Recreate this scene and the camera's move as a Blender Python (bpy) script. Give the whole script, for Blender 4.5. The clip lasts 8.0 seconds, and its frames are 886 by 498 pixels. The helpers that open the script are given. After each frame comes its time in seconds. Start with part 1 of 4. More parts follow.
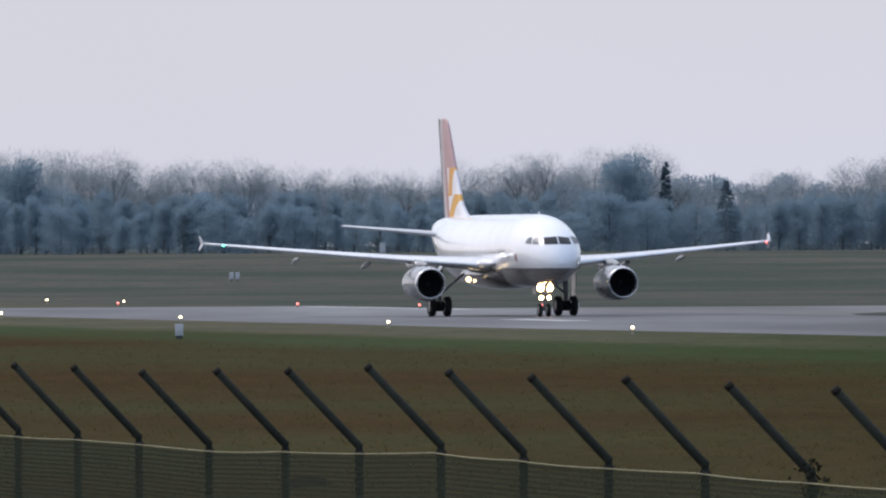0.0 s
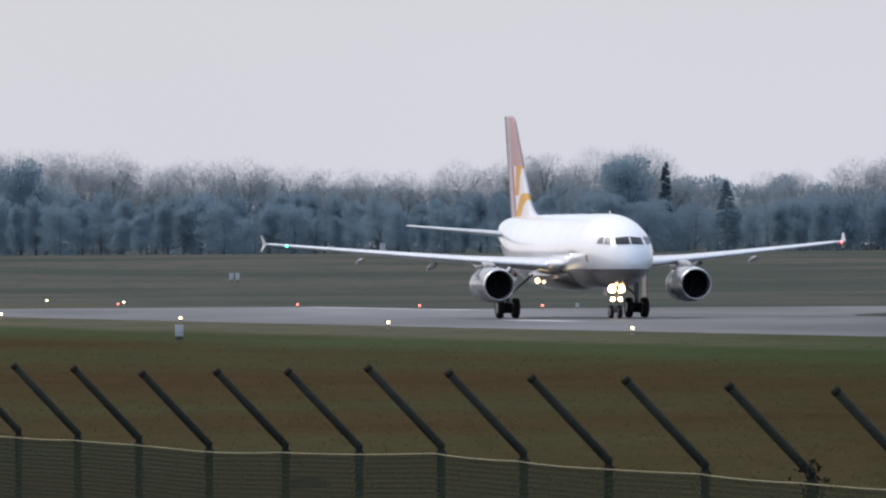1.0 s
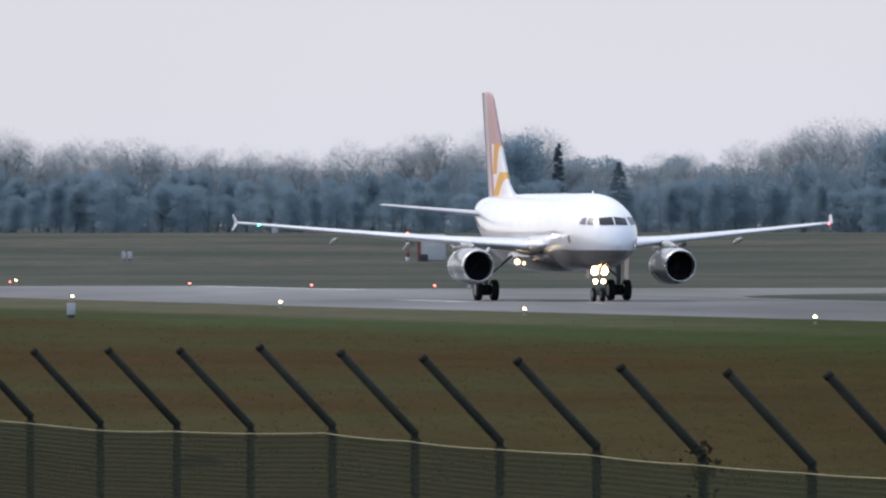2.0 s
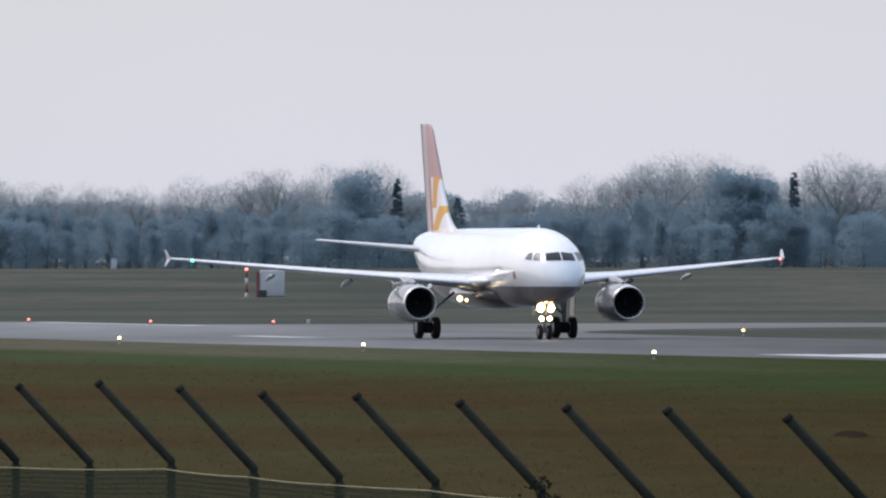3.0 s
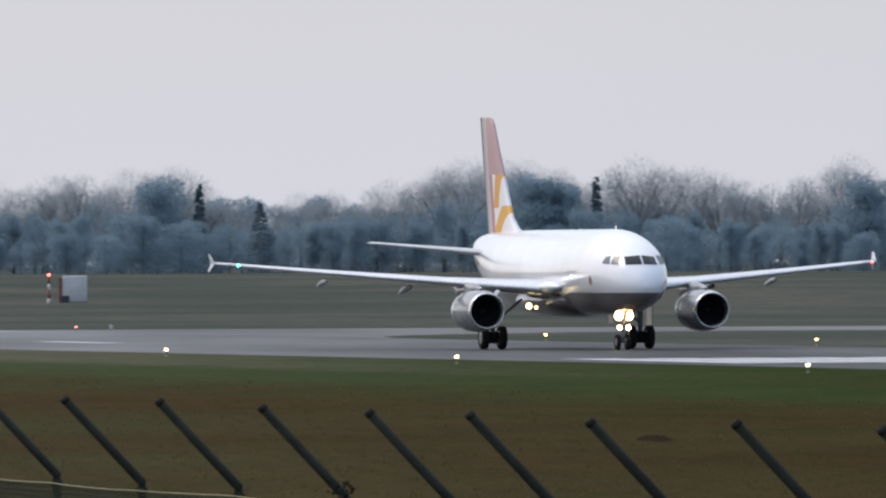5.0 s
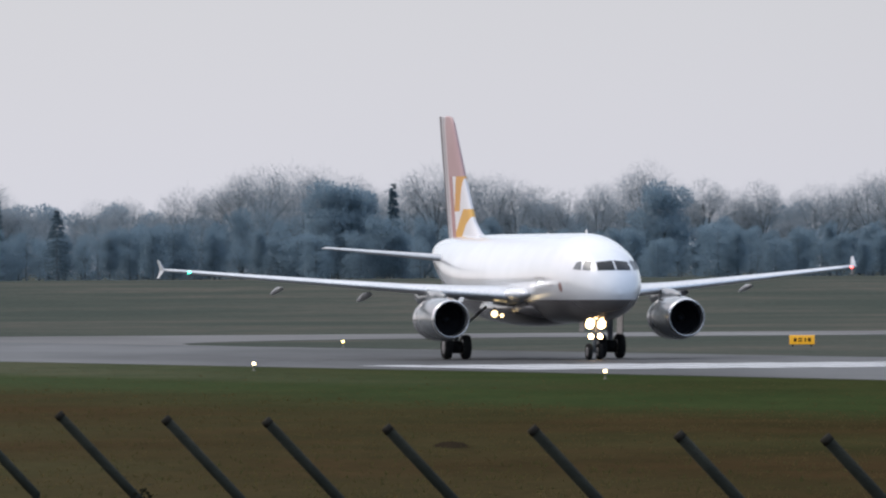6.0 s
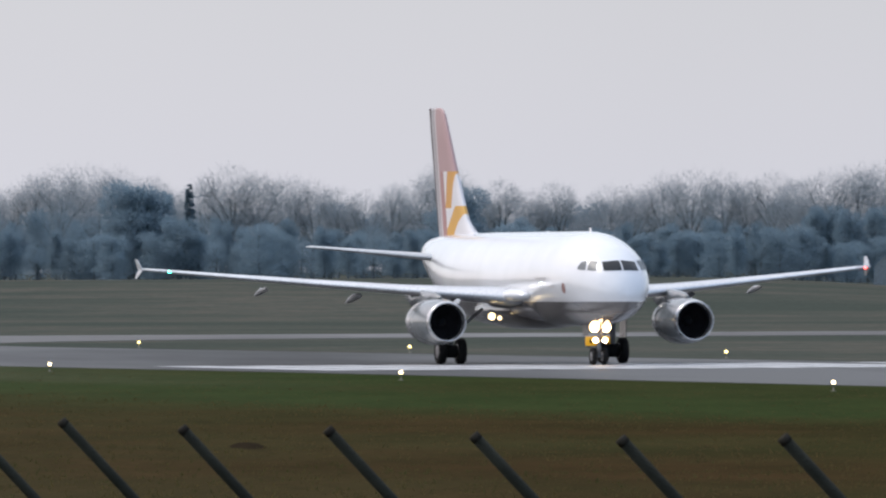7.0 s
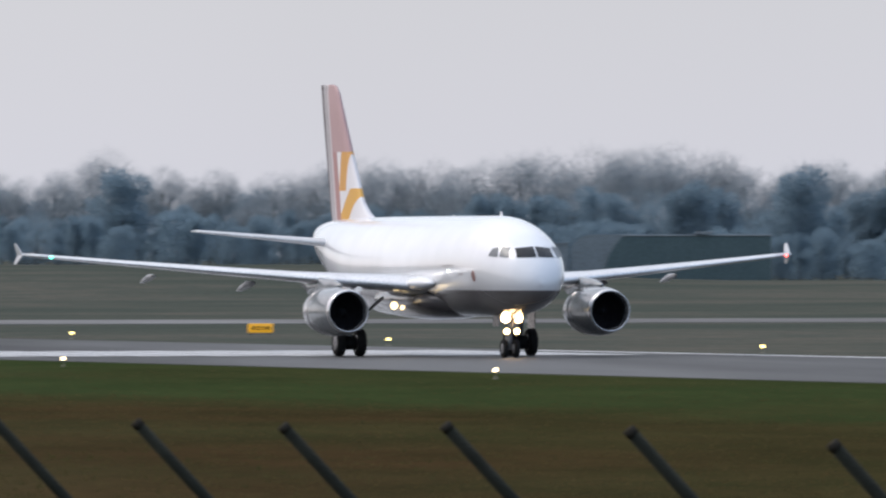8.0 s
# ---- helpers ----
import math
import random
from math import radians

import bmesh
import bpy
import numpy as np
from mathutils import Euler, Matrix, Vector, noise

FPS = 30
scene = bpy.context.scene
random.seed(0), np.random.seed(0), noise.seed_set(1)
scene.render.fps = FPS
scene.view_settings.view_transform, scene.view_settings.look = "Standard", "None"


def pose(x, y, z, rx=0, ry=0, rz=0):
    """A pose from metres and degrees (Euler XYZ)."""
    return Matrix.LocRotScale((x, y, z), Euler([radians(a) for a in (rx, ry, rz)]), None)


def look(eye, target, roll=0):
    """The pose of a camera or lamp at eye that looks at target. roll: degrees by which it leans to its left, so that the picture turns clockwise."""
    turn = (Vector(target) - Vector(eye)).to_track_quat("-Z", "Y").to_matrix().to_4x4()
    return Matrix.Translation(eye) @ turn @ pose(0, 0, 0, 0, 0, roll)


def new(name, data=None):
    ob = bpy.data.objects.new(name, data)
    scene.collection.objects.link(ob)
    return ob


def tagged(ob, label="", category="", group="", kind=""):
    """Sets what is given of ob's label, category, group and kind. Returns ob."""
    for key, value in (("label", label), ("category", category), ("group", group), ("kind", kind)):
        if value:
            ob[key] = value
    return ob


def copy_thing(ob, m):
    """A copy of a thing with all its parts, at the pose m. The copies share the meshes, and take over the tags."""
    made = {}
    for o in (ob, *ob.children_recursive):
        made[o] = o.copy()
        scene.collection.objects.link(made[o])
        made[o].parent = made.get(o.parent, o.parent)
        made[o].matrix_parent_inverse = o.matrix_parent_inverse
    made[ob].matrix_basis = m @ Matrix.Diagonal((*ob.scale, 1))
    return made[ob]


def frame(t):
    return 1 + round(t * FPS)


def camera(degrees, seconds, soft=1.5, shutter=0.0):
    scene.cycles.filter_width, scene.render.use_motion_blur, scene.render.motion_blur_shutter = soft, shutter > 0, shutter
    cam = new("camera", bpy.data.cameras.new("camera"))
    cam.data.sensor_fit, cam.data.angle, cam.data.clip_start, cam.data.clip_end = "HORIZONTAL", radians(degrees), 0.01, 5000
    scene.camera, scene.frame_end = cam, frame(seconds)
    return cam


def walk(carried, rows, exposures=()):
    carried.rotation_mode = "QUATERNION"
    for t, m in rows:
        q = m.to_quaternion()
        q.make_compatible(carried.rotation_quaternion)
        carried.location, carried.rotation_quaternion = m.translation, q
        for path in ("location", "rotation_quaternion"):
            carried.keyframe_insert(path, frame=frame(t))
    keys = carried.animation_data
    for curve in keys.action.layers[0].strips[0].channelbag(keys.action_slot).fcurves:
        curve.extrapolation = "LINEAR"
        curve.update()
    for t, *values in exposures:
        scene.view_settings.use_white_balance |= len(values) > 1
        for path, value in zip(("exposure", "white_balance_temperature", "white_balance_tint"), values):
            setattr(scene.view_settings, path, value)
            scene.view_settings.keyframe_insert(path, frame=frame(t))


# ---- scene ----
# ---- camera: a long lens on one spot, panning after the airliner ----
EYE = (0.0, 0.0, 4.307)
PAN = [  # seconds, turn to the right, tilt up, lean (degrees)
    (0.0, 0.0189, -0.0229, -0.302),
    (0.5, 0.0188, -0.0227, -0.279),
    (1.0, 0.0190, -0.0202, -0.319),
    (1.2, 0.0183, -0.0038, -0.425),
    (2.3, 0.5504, -0.1226, 0.063),
    (2.5, 0.5945, -0.0715, 0.019),
    (2.8, 0.9353, 0.0233, -0.015),
    (3.0, 1.0870, 0.0399, -0.081),
    (3.2, 1.1657, 0.0146, 0.047),
    (3.5, 1.4848, -0.0517, -0.063),
    (3.8, 1.5906, 0.0116, -0.051),
    (4.0, 1.6033, 0.0307, -0.211),
    (4.2, 1.6622, 0.0057, -0.213),
    (5.3, 2.1737, 0.0680, -0.255),
    (5.5, 2.5133, 0.0089, -0.152),
    (5.7, 2.5879, 0.0391, -0.089),
    (6.0, 2.6793, 0.0807, -0.347),
    (6.2, 2.8346, 0.0843, -0.239),
    (6.5, 3.2235, 0.0483, -0.218),
    (6.8, 3.4605, 0.0631, -0.247),
    (7.0, 3.4896, 0.0804, -0.253),
    (7.2, 3.7311, 0.0512, -0.216),
    (7.5, 4.0666, 0.0009, -0.245),
    (7.8, 4.5132, 0.0152, -0.093),
    (8.0, 4.8303, 0.0251, -0.062)]
cam = camera(3.5207, 8.0, soft=2.2, shutter=0.35)
walk(cam, [(t, Matrix.Translation(EYE) @ pose(0, 0, 0, 90 + tilt, 0, -turn) @ pose(0, 0, 0, 0, 0, lean))
           for t, turn, tilt, lean in PAN],
     exposures=[(0.0, 0.02, 6120, 11), (1.2, 0.02, 6260, 10), (2.3, 0.16, 6240, 10), (2.7, 0.14, 6240, 10), (3.1, 0.05, 6250, 9.5),
                (3.5, 0.02, 6270, 9), (8.0, 0.01, 6330, 9)])

# the runway's own measure: u along it towards the eye, w across it away from the eye
NEAR_LIGHT = (-14.23, 794.46)
RUNWAY_TURN = radians(11.212)
TAXI = dict(lateral=28.09, turn=11.453, along=(-49.0936, 19.0949, 1.5279, -0.0195))

SIN, COS = math.sin(RUNWAY_TURN), math.cos(RUNWAY_TURN)


def strip(u, w, z=0.0):
    """A place from the runway's measure."""
    return Vector((NEAR_LIGHT[0] + u * SIN + w * COS, NEAR_LIGHT[1] - u * COS + w * SIN, z))


# ---- sky and light: a pale, hazy evening ----
SUN_HEIGHT, SUN_SIDE = 48.0, 303.0   # degrees up; degrees clockwise from the first view
world = bpy.data.worlds.new("world")
scene.world = world
world.use_nodes = True
wn, wl = world.node_tree.nodes, world.node_tree.links
wn.clear()
w_out = wn.new("ShaderNodeOutputWorld")
w_sky = wn.new("ShaderNodeTexSky")
w_sky.sky_type, w_sky.sun_disc = "NISHITA", False
w_sky.sun_elevation, w_sky.sun_rotation = radians(SUN_HEIGHT), radians(SUN_SIDE)
w_bg = wn.new("ShaderNodeBackground")
w_bg.inputs["Strength"].default_value = 0.05
w_cloud = wn.new("ShaderNodeBackground")   # the even veil of cloud
w_geo = wn.new("ShaderNodeTexCoord")
w_sep = wn.new("ShaderNodeSeparateXYZ")
w_ramp = wn.new("ShaderNodeValToRGB")
w_map = wn.new("ShaderNodeMapRange")
w_map.inputs["From Min"].default_value, w_map.inputs["From Max"].default_value = 0.0, 0.5
w_ramp.color_ramp.elements[0].color = (0.53, 0.54, 0.655, 1)
w_ramp.color_ramp.elements[1].position, w_ramp.color_ramp.elements[1].color = 0.04, (0.445, 0.447, 0.54, 1)
w_top = w_ramp.color_ramp.elements.new(0.3)
w_top.color = (0.475, 0.465, 0.475, 1)
w_noise = wn.new("ShaderNodeTexNoise")
w_noise.inputs["Scale"].default_value, w_noise.inputs["Detail"].default_value = 9.0, 3.0
w_nmap = wn.new("ShaderNodeMapRange")
w_nmap.inputs["To Min"].default_value, w_nmap.inputs["To Max"].default_value = 0.9, 1.1
w_mul = wn.new("ShaderNodeMath")
w_mul.operation = "MULTIPLY"
w_high = wn.new("ShaderNodeMapRange")   # an overcast sky is brighter overhead
w_high.inputs["From Min"].default_value, w_high.inputs["From Max"].default_value = 0.05, 0.9
w_high.inputs["To Min"].default_value, w_high.inputs["To Max"].default_value = 0.9, 2.9
w_side = wn.new("ShaderNodeVectorMath")     # the veil glows faintly pink round the low sun
w_side.operation = "DOT_PRODUCT"
w_side.inputs[1].default_value = (math.sin(radians(SUN_SIDE)), math.cos(radians(SUN_SIDE)), 0.0)
w_glow = wn.new("ShaderNodeMapRange")
w_glow.interpolation_type = "SMOOTHSTEP"
w_glow.inputs["From Min"].default_value, w_glow.inputs["From Max"].default_value = 0.62, 0.95
w_pink = wn.new("ShaderNodeMix")
w_pink.data_type, w_pink.blend_type = "RGBA", "MULTIPLY"
w_pink.inputs[7].default_value = (1.65, 1.45, 1.38, 1)
w_dusk = wn.new("ShaderNodeMapRange")       # and is dim and bluish on the other side
w_dusk.interpolation_type = "SMOOTHSTEP"
w_dusk.inputs["From Min"].default_value, w_dusk.inputs["From Max"].default_value = 0.40, -0.55
w_blue = wn.new("ShaderNodeMix")
w_blue.data_type, w_blue.blend_type = "RGBA", "MULTIPLY"
w_blue.inputs[7].default_value = (0.48, 0.58, 0.74, 1)
w_add = wn.new("ShaderNodeAddShader")
wl.new(w_geo.outputs["Generated"], w_sep.inputs[0])
wl.new(w_sep.outputs["Z"], w_map.inputs["Value"])
wl.new(w_map.outputs[0], w_ramp.inputs[0])
wl.new(w_geo.outputs["Generated"], w_side.inputs[0])
wl.new(w_side.outputs["Value"], w_glow.inputs["Value"])
wl.new(w_glow.outputs[0], w_pink.inputs[0])
wl.new(w_ramp.outputs[0], w_pink.inputs[6])
wl.new(w_side.outputs["Value"], w_dusk.inputs["Value"])
wl.new(w_dusk.outputs[0], w_blue.inputs[0])
wl.new(w_pink.outputs[2], w_blue.inputs[6])
wl.new(w_blue.outputs[2], w_cloud.inputs["Color"])
wl.new(w_geo.outputs["Generated"], w_noise.inputs["Vector"])
wl.new(w_noise.outputs[0], w_nmap.inputs["Value"])
wl.new(w_nmap.outputs[0], w_mul.inputs[0])
wl.new(w_sep.outputs["Z"], w_high.inputs["Value"])
wl.new(w_high.outputs[0], w_mul.inputs[1])
wl.new(w_mul.outputs[0], w_cloud.inputs["Strength"])
wl.new(w_sky.outputs[0], w_bg.inputs["Color"])
wl.new(w_bg.outputs[0], w_add.inputs[0])
wl.new(w_cloud.outputs[0], w_add.inputs[1])
wl.new(w_add.outputs[0], w_out.inputs[0])

sun_data = bpy.data.lights.new("sun", "SUN")
sun_data.energy, sun_data.angle, sun_data.color = 1.1, radians(14), (1.0, 0.90, 0.80)
sun = new("sun", sun_data)
sun.matrix_basis = look((math.sin(radians(SUN_SIDE)) * 60, math.cos(radians(SUN_SIDE)) * 60,
                         60 * math.tan(radians(SUN_HEIGHT)) + 10), (0, 0, 10))


# ---- materials ----
def material(name, rough=0.6, metal=0.0):
    m = bpy.data.materials.new(name)
    m.use_nodes = True
    b = m.node_tree.nodes["Principled BSDF"]
    b.inputs["Roughness"].default_value, b.inputs["Metallic"].default_value = rough, metal
    return m, m.node_tree.nodes, m.node_tree.links, b


def mixed(nodes, links, fac, a, b):
    """A colour between a and b (colours or sockets)."""
    n = nodes.new("ShaderNodeMix")
    n.data_type = "RGBA"
    for socket, value in ((n.inputs[0], fac), (n.inputs[6], a), (n.inputs[7], b)):
        if isinstance(value, bpy.types.NodeSocket):
            links.new(value, socket)
        elif isinstance(value, tuple):
            socket.default_value = (*value, 1)
        else:
            socket.default_value = value
    return n.outputs[2]


def noisy(nodes, links, scale, lo=0.35, hi=0.65, detail=4.0, stretch=(1, 1, 1), coords="Object"):
    """A noise from 0 to 1, sharpened between lo and hi."""
    tc, mp = nodes.new("ShaderNodeTexCoord"), nodes.new("ShaderNodeMapping")
    mp.inputs["Scale"].default_value = stretch
    n, r = nodes.new("ShaderNodeTexNoise"), nodes.new("ShaderNodeMapRange")
    n.inputs["Scale"].default_value, n.inputs["Detail"].default_value = scale, detail
    r.inputs["From Min"].default_value, r.inputs["From Max"].default_value = lo, hi
    links.new(tc.outputs[coords], mp.inputs[0])
    links.new(mp.outputs[0], n.inputs["Vector"])
    links.new(n.outputs[0], r.inputs["Value"])
    return r.outputs[0]


def bumped(nodes, links, bsdf, height, strength=0.3, distance=0.02):
    n = nodes.new("ShaderNodeBump")
    n.inputs["Strength"].default_value, n.inputs["Distance"].default_value = strength, distance
    links.new(height, n.inputs["Height"])
    links.new(n.outputs[0], bsdf.inputs["Normal"])


def simple(name, a, b, scale=3.0, rough=0.6, metal=0.0, bump=0.0, island=0.0, spread=0.0):
    """Two tones of noise, a little relief, and a shade of its own for each object (spread) or piece (island)."""
    m, n, l, s = material(name, rough, metal)
    s.inputs["Specular IOR Level"].default_value = 0.5 if rough < 0.5 else 0.12 if rough < 0.9 else 0.0
    col = mixed(n, l, noisy(n, l, scale), a, b)
    fine = noisy(n, l, scale * 9)
    col = mixed(n, l, fine, col, mixed(n, l, 0.25, col, (0.02, 0.02, 0.02)))
    if spread or island:
        src = n.new("ShaderNodeNewGeometry").outputs["Random Per Island"] if island else n.new("ShaderNodeObjectInfo").outputs["Random"]
        hsv, mr = n.new("ShaderNodeHueSaturation"), n.new("ShaderNodeMapRange")
        k = spread or island
        mr.inputs["To Min"].default_value, mr.inputs["To Max"].default_value = 1 - k, 1 + k
        l.new(src, mr.inputs["Value"])
        l.new(mr.outputs[0], hsv.inputs["Value"])
        l.new(col, hsv.inputs["Color"])
        col = hsv.outputs[0]
    l.new(col, s.inputs["Base Color"])
    if bump:
        bumped(n, l, s, fine, bump)
    return m


def glowing(name, colour, strength):
    m, n, l, s = material(name, 0.3)
    s.inputs["Base Color"].default_value = (0.7, 0.7, 0.7, 1)
    s.inputs["Emission Color"].default_value = (*colour, 1)
    s.inputs["Emission Strength"].default_value = strength
    return m


def grass_material():
    """Late-winter turf: brown and olive in long streaks, greener by the mown runway verge."""
    m, n, l, s = material("grass", 0.9)
    s.inputs["Specular IOR Level"].default_value = 0.0
    wide = noisy(n, l, 0.035, 0.38, 0.62, 4, (1, 0.35, 1))
    mid = noisy(n, l, 0.22, 0.35, 0.65, 5, (1, 0.25, 1))
    fine = noisy(n, l, 1.4, 0.3, 0.7, 6, (1, 0.4, 1))
    dry = mixed(n, l, mid, (0.053, 0.034, 0.0155), (0.034, 0.0255, 0.011))
    green = mixed(n, l, mid, (0.040, 0.055, 0.020), (0.032, 0.047, 0.017))
    tc, dot, sub = n.new("ShaderNodeTexCoord"), n.new("ShaderNodeVectorMath"), n.new("ShaderNodeMath")
    dot.operation, sub.operation = "DOT_PRODUCT", "ADD"
    dot.inputs[1].default_value = (COS, SIN, 0)
    sub.inputs[1].default_value = -(NEAR_LIGHT[0] * COS + NEAR_LIGHT[1] * SIN)
    l.new(tc.outputs["Object"], dot.inputs[0])
    l.new(dot.outputs["Value"], sub.inputs[0])
    near = n.new("ShaderNodeMapRange")
    near.interpolation_type = "SMOOTHSTEP"
    near.inputs["From Min"].default_value, near.inputs["From Max"].default_value = -36.0, -20.0
    l.new(sub.outputs[0], near.inputs["Value"])
    mow = n.new("ShaderNodeMath")
    mow.operation = "MULTIPLY"
    l.new(near.outputs[0], mow.inputs[0])
    mow.inputs[1].default_value = 0.75
    add = n.new("ShaderNodeMath")
    add.operation, add.use_clamp = "MULTIPLY_ADD", True
    l.new(wide, add.inputs[0])
    add.inputs[1].default_value = 0.45
    l.new(mow.outputs[0], add.inputs[2])
    col = mixed(n, l, add.outputs[0], dry, green)
    # paler, drier verge towards the runway's end, with some glare put into the colour
    sx, end = n.new("ShaderNodeSeparateXYZ"), n.new("ShaderNodeMapRange")
    end.interpolation_type = "SMOOTHSTEP"
    end.inputs["From Min"].default_value, end.inputs["From Max"].default_value = 34.0, -6.0
    end.inputs["To Max"].default_value = 0.55
    l.new(tc.outputs["Object"], sx.inputs[0])
    l.new(sx.outputs["X"], end.inputs["Value"])
    pale = mixed(n, l, add.outputs[0], (0.068, 0.047, 0.026), (0.072, 0.090, 0.050))
    col = mixed(n, l, end.outputs[0], col, pale)
    edge, worn = n.new("ShaderNodeMapRange"), n.new("ShaderNodeMath")
    edge.interpolation_type, worn.operation = "SMOOTHSTEP", "MULTIPLY"
    edge.inputs["From Min"].default_value, edge.inputs["From Max"].default_value = -17.0, -9.0
    edge.inputs["To Max"].default_value = 1.4
    l.new(sub.outputs[0], edge.inputs["Value"])
    l.new(edge.outputs[0], worn.inputs[0])
    l.new(end.outputs[0], worn.inputs[1])
    col = mixed(n, l, worn.outputs[0], col, mixed(n, l, mid, (0.140, 0.122, 0.092), (0.098, 0.100, 0.070)))
    # unmown field beyond the runway: pale straw, distance haze put into its colour
    past = n.new("ShaderNodeMapRange")
    past.interpolation_type = "SMOOTHSTEP"
    past.inputs["From Min"].default_value, past.inputs["From Max"].default_value = 22.0, 46.0
    l.new(sub.outputs[0], past.inputs["Value"])
    straw = mixed(n, l, mid, (0.116, 0.110, 0.092), (0.084, 0.092, 0.079))
    straw = mixed(n, l, noisy(n, l, 0.02, 0.4, 0.6, 4, (1, 0.5, 1)), straw, (0.068, 0.080, 0.068))
    col = mixed(n, l, past.outputs[0], col, straw)
    col = mixed(n, l, fine, mixed(n, l, 0.35, col, (0.015, 0.013, 0.008)), col)
    l.new(col, s.inputs["Base Color"])
    bumped(n, l, s, fine, 0.6, 0.15)
    return m


def asphalt_material(name, a, b, rough, wet=0.0, sheen_end=False):
    m, n, l, s = material(name, rough)
    s.inputs["Specular IOR Level"].default_value = 0.05
    streak = noisy(n, l, 0.05, 0.35, 0.65, 5, (1, 0.12, 1))
    fine = noisy(n, l, 3.0, 0.3, 0.7, 5)
    col = mixed(n, l, streak, a, b)
    col = mixed(n, l, fine, mixed(n, l, 0.3, col, (0.02, 0.02, 0.02)), col)
    if sheen_end:   # low-angle wet sheen painted as a paler colour towards the runway's end
        tc, sx, end = n.new("ShaderNodeTexCoord"), n.new("ShaderNodeSeparateXYZ"), n.new("ShaderNodeMapRange")
        end.interpolation_type = "SMOOTHSTEP"
        end.inputs["From Min"].default_value, end.inputs["From Max"].default_value = 38.0, 0.0
        l.new(tc.outputs["Object"], sx.inputs[0])
        l.new(sx.outputs["X"], end.inputs["Value"])
        col = mixed(n, l, end.outputs[0], col, mixed(n, l, streak, (0.150, 0.151, 0.152), (0.102, 0.103, 0.105)))
    l.new(col, s.inputs["Base Color"])
    r = n.new("ShaderNodeMapRange")
    r.inputs["To Min"].default_value, r.inputs["To Max"].default_value = rough - wet, rough
    l.new(streak, r.inputs["Value"])
    l.new(r.outputs[0], s.inputs["Roughness"])
    bumped(n, l, s, fine, 0.25, 0.01)
    return m


GRASS = grass_material()
ASPHALT = asphalt_material("asphalt", (0.092, 0.092, 0.092), (0.046, 0.046, 0.047), 0.7, 0.2, sheen_end=True)
TAXI_ASPHALT = asphalt_material("taxiway_asphalt", (0.175, 0.172, 0.168), (0.125, 0.122, 0.12), 0.7, 0.15)
PAINT_WHITE = simple("runway_paint", (0.62, 0.62, 0.62), (0.42, 0.42, 0.43), 0.6, 0.5)
SOIL = simple("bare_soil", (0.020, 0.015, 0.009), (0.027, 0.020, 0.012), 2.0, 0.95)
POST = simple("weathered_post", (0.021, 0.024, 0.018), (0.031, 0.034, 0.026), 9.0, 0.85, 0.0, 0.3, spread=0.15)
POST_CAP = simple("weathered_cap", (0.046, 0.042, 0.034), (0.034, 0.030, 0.025), 20.0, 0.92)
WIRE = simple("green_wire", (0.022, 0.034, 0.016), (0.018, 0.028, 0.014), 6.0, 0.6)
CORD = simple("tension_wire", (0.26, 0.24, 0.12), (0.20, 0.19, 0.10), 3.0, 0.5)
LAMP_BODY = simple("lamp_body", (0.30, 0.28, 0.22), (0.22, 0.20, 0.16), 20.0, 0.5)
LAMP_WHITE = glowing("runway_lamp", (1.0, 0.76, 0.40), 7.0)
LAMP_YELLOW = glowing("caution_lamp", (1.0, 0.76, 0.22), 6.0)
LAMP_RED = glowing("end_lamp", (1.0, 0.13, 0.07), 3.6)


# ---- small builders ----
def part(name, bm, mat, parent=None, label="", smooth=True):
    """Links a bmesh as one mesh object, under a thing or a part."""
    me = bpy.data.meshes.new(name)
    bm.to_mesh(me)
    bm.free()
    if smooth:
        me.polygons.foreach_set("use_smooth", [True] * len(me.polygons))
    for mm in (mat if isinstance(mat, (list, tuple)) else (mat,)):
        me.materials.append(mm)
    ob = new(name, me)
    if parent:
        ob.parent = parent
    if label:
        ob["label"] = label
    return ob


def empty(name, m, label, category, group="", kind=""):
    ob = new(name)
    ob.matrix_basis = m
    ob.empty_display_size = 0.2
    return tagged(ob, label, category, group, kind)


def loft(bm, rings, cap=True, closed=True):
    """Skins rings of equally many points."""
    vs = [[bm.verts.new(p) for p in ring] for ring in rings]
    n = len(vs[0])
    for a, b in zip(vs, vs[1:]):
        for i in range(n if closed else n - 1):
            j = (i + 1) % n
            bm.faces.new((a[i], a[j], b[j], b[i]))
    if cap:
        bm.faces.new(vs[0][::-1])
        bm.faces.new(vs[-1])
    bmesh.ops.recalc_face_normals(bm, faces=bm.faces)
    return vs


def tube(bm, path, radii, n=8, cap=True):
    """A round bar along a path."""
    rings = []
    for i, p in enumerate(path):
        a, b = Vector(path[max(i - 1, 0)]), Vector(path[min(i + 1, len(path) - 1)])
        q = (b - a).to_track_quat("Z", "Y")
        r = radii[i] if isinstance(radii, (list, tuple)) else radii
        rings.append([Vector(p) + q @ Vector((r * math.cos(t), r * math.sin(t), 0))
                      for t in (2 * math.pi * k / n for k in range(n))])
    loft(bm, rings, cap)


def box(bm, lo, hi, bevel=0.0):
    made = bmesh.ops.create_cube(bm, size=1.0)["verts"]
    for v in made:
        v.co = Vector([a + (b - a) * (c + 0.5) for a, b, c in zip(lo, hi, v.co)])
    if bevel:
        edges = list({e for v in made for e in v.link_edges})
        bmesh.ops.bevel(bm, geom=edges, offset=bevel, segments=2, affect="EDGES", profile=0.5)


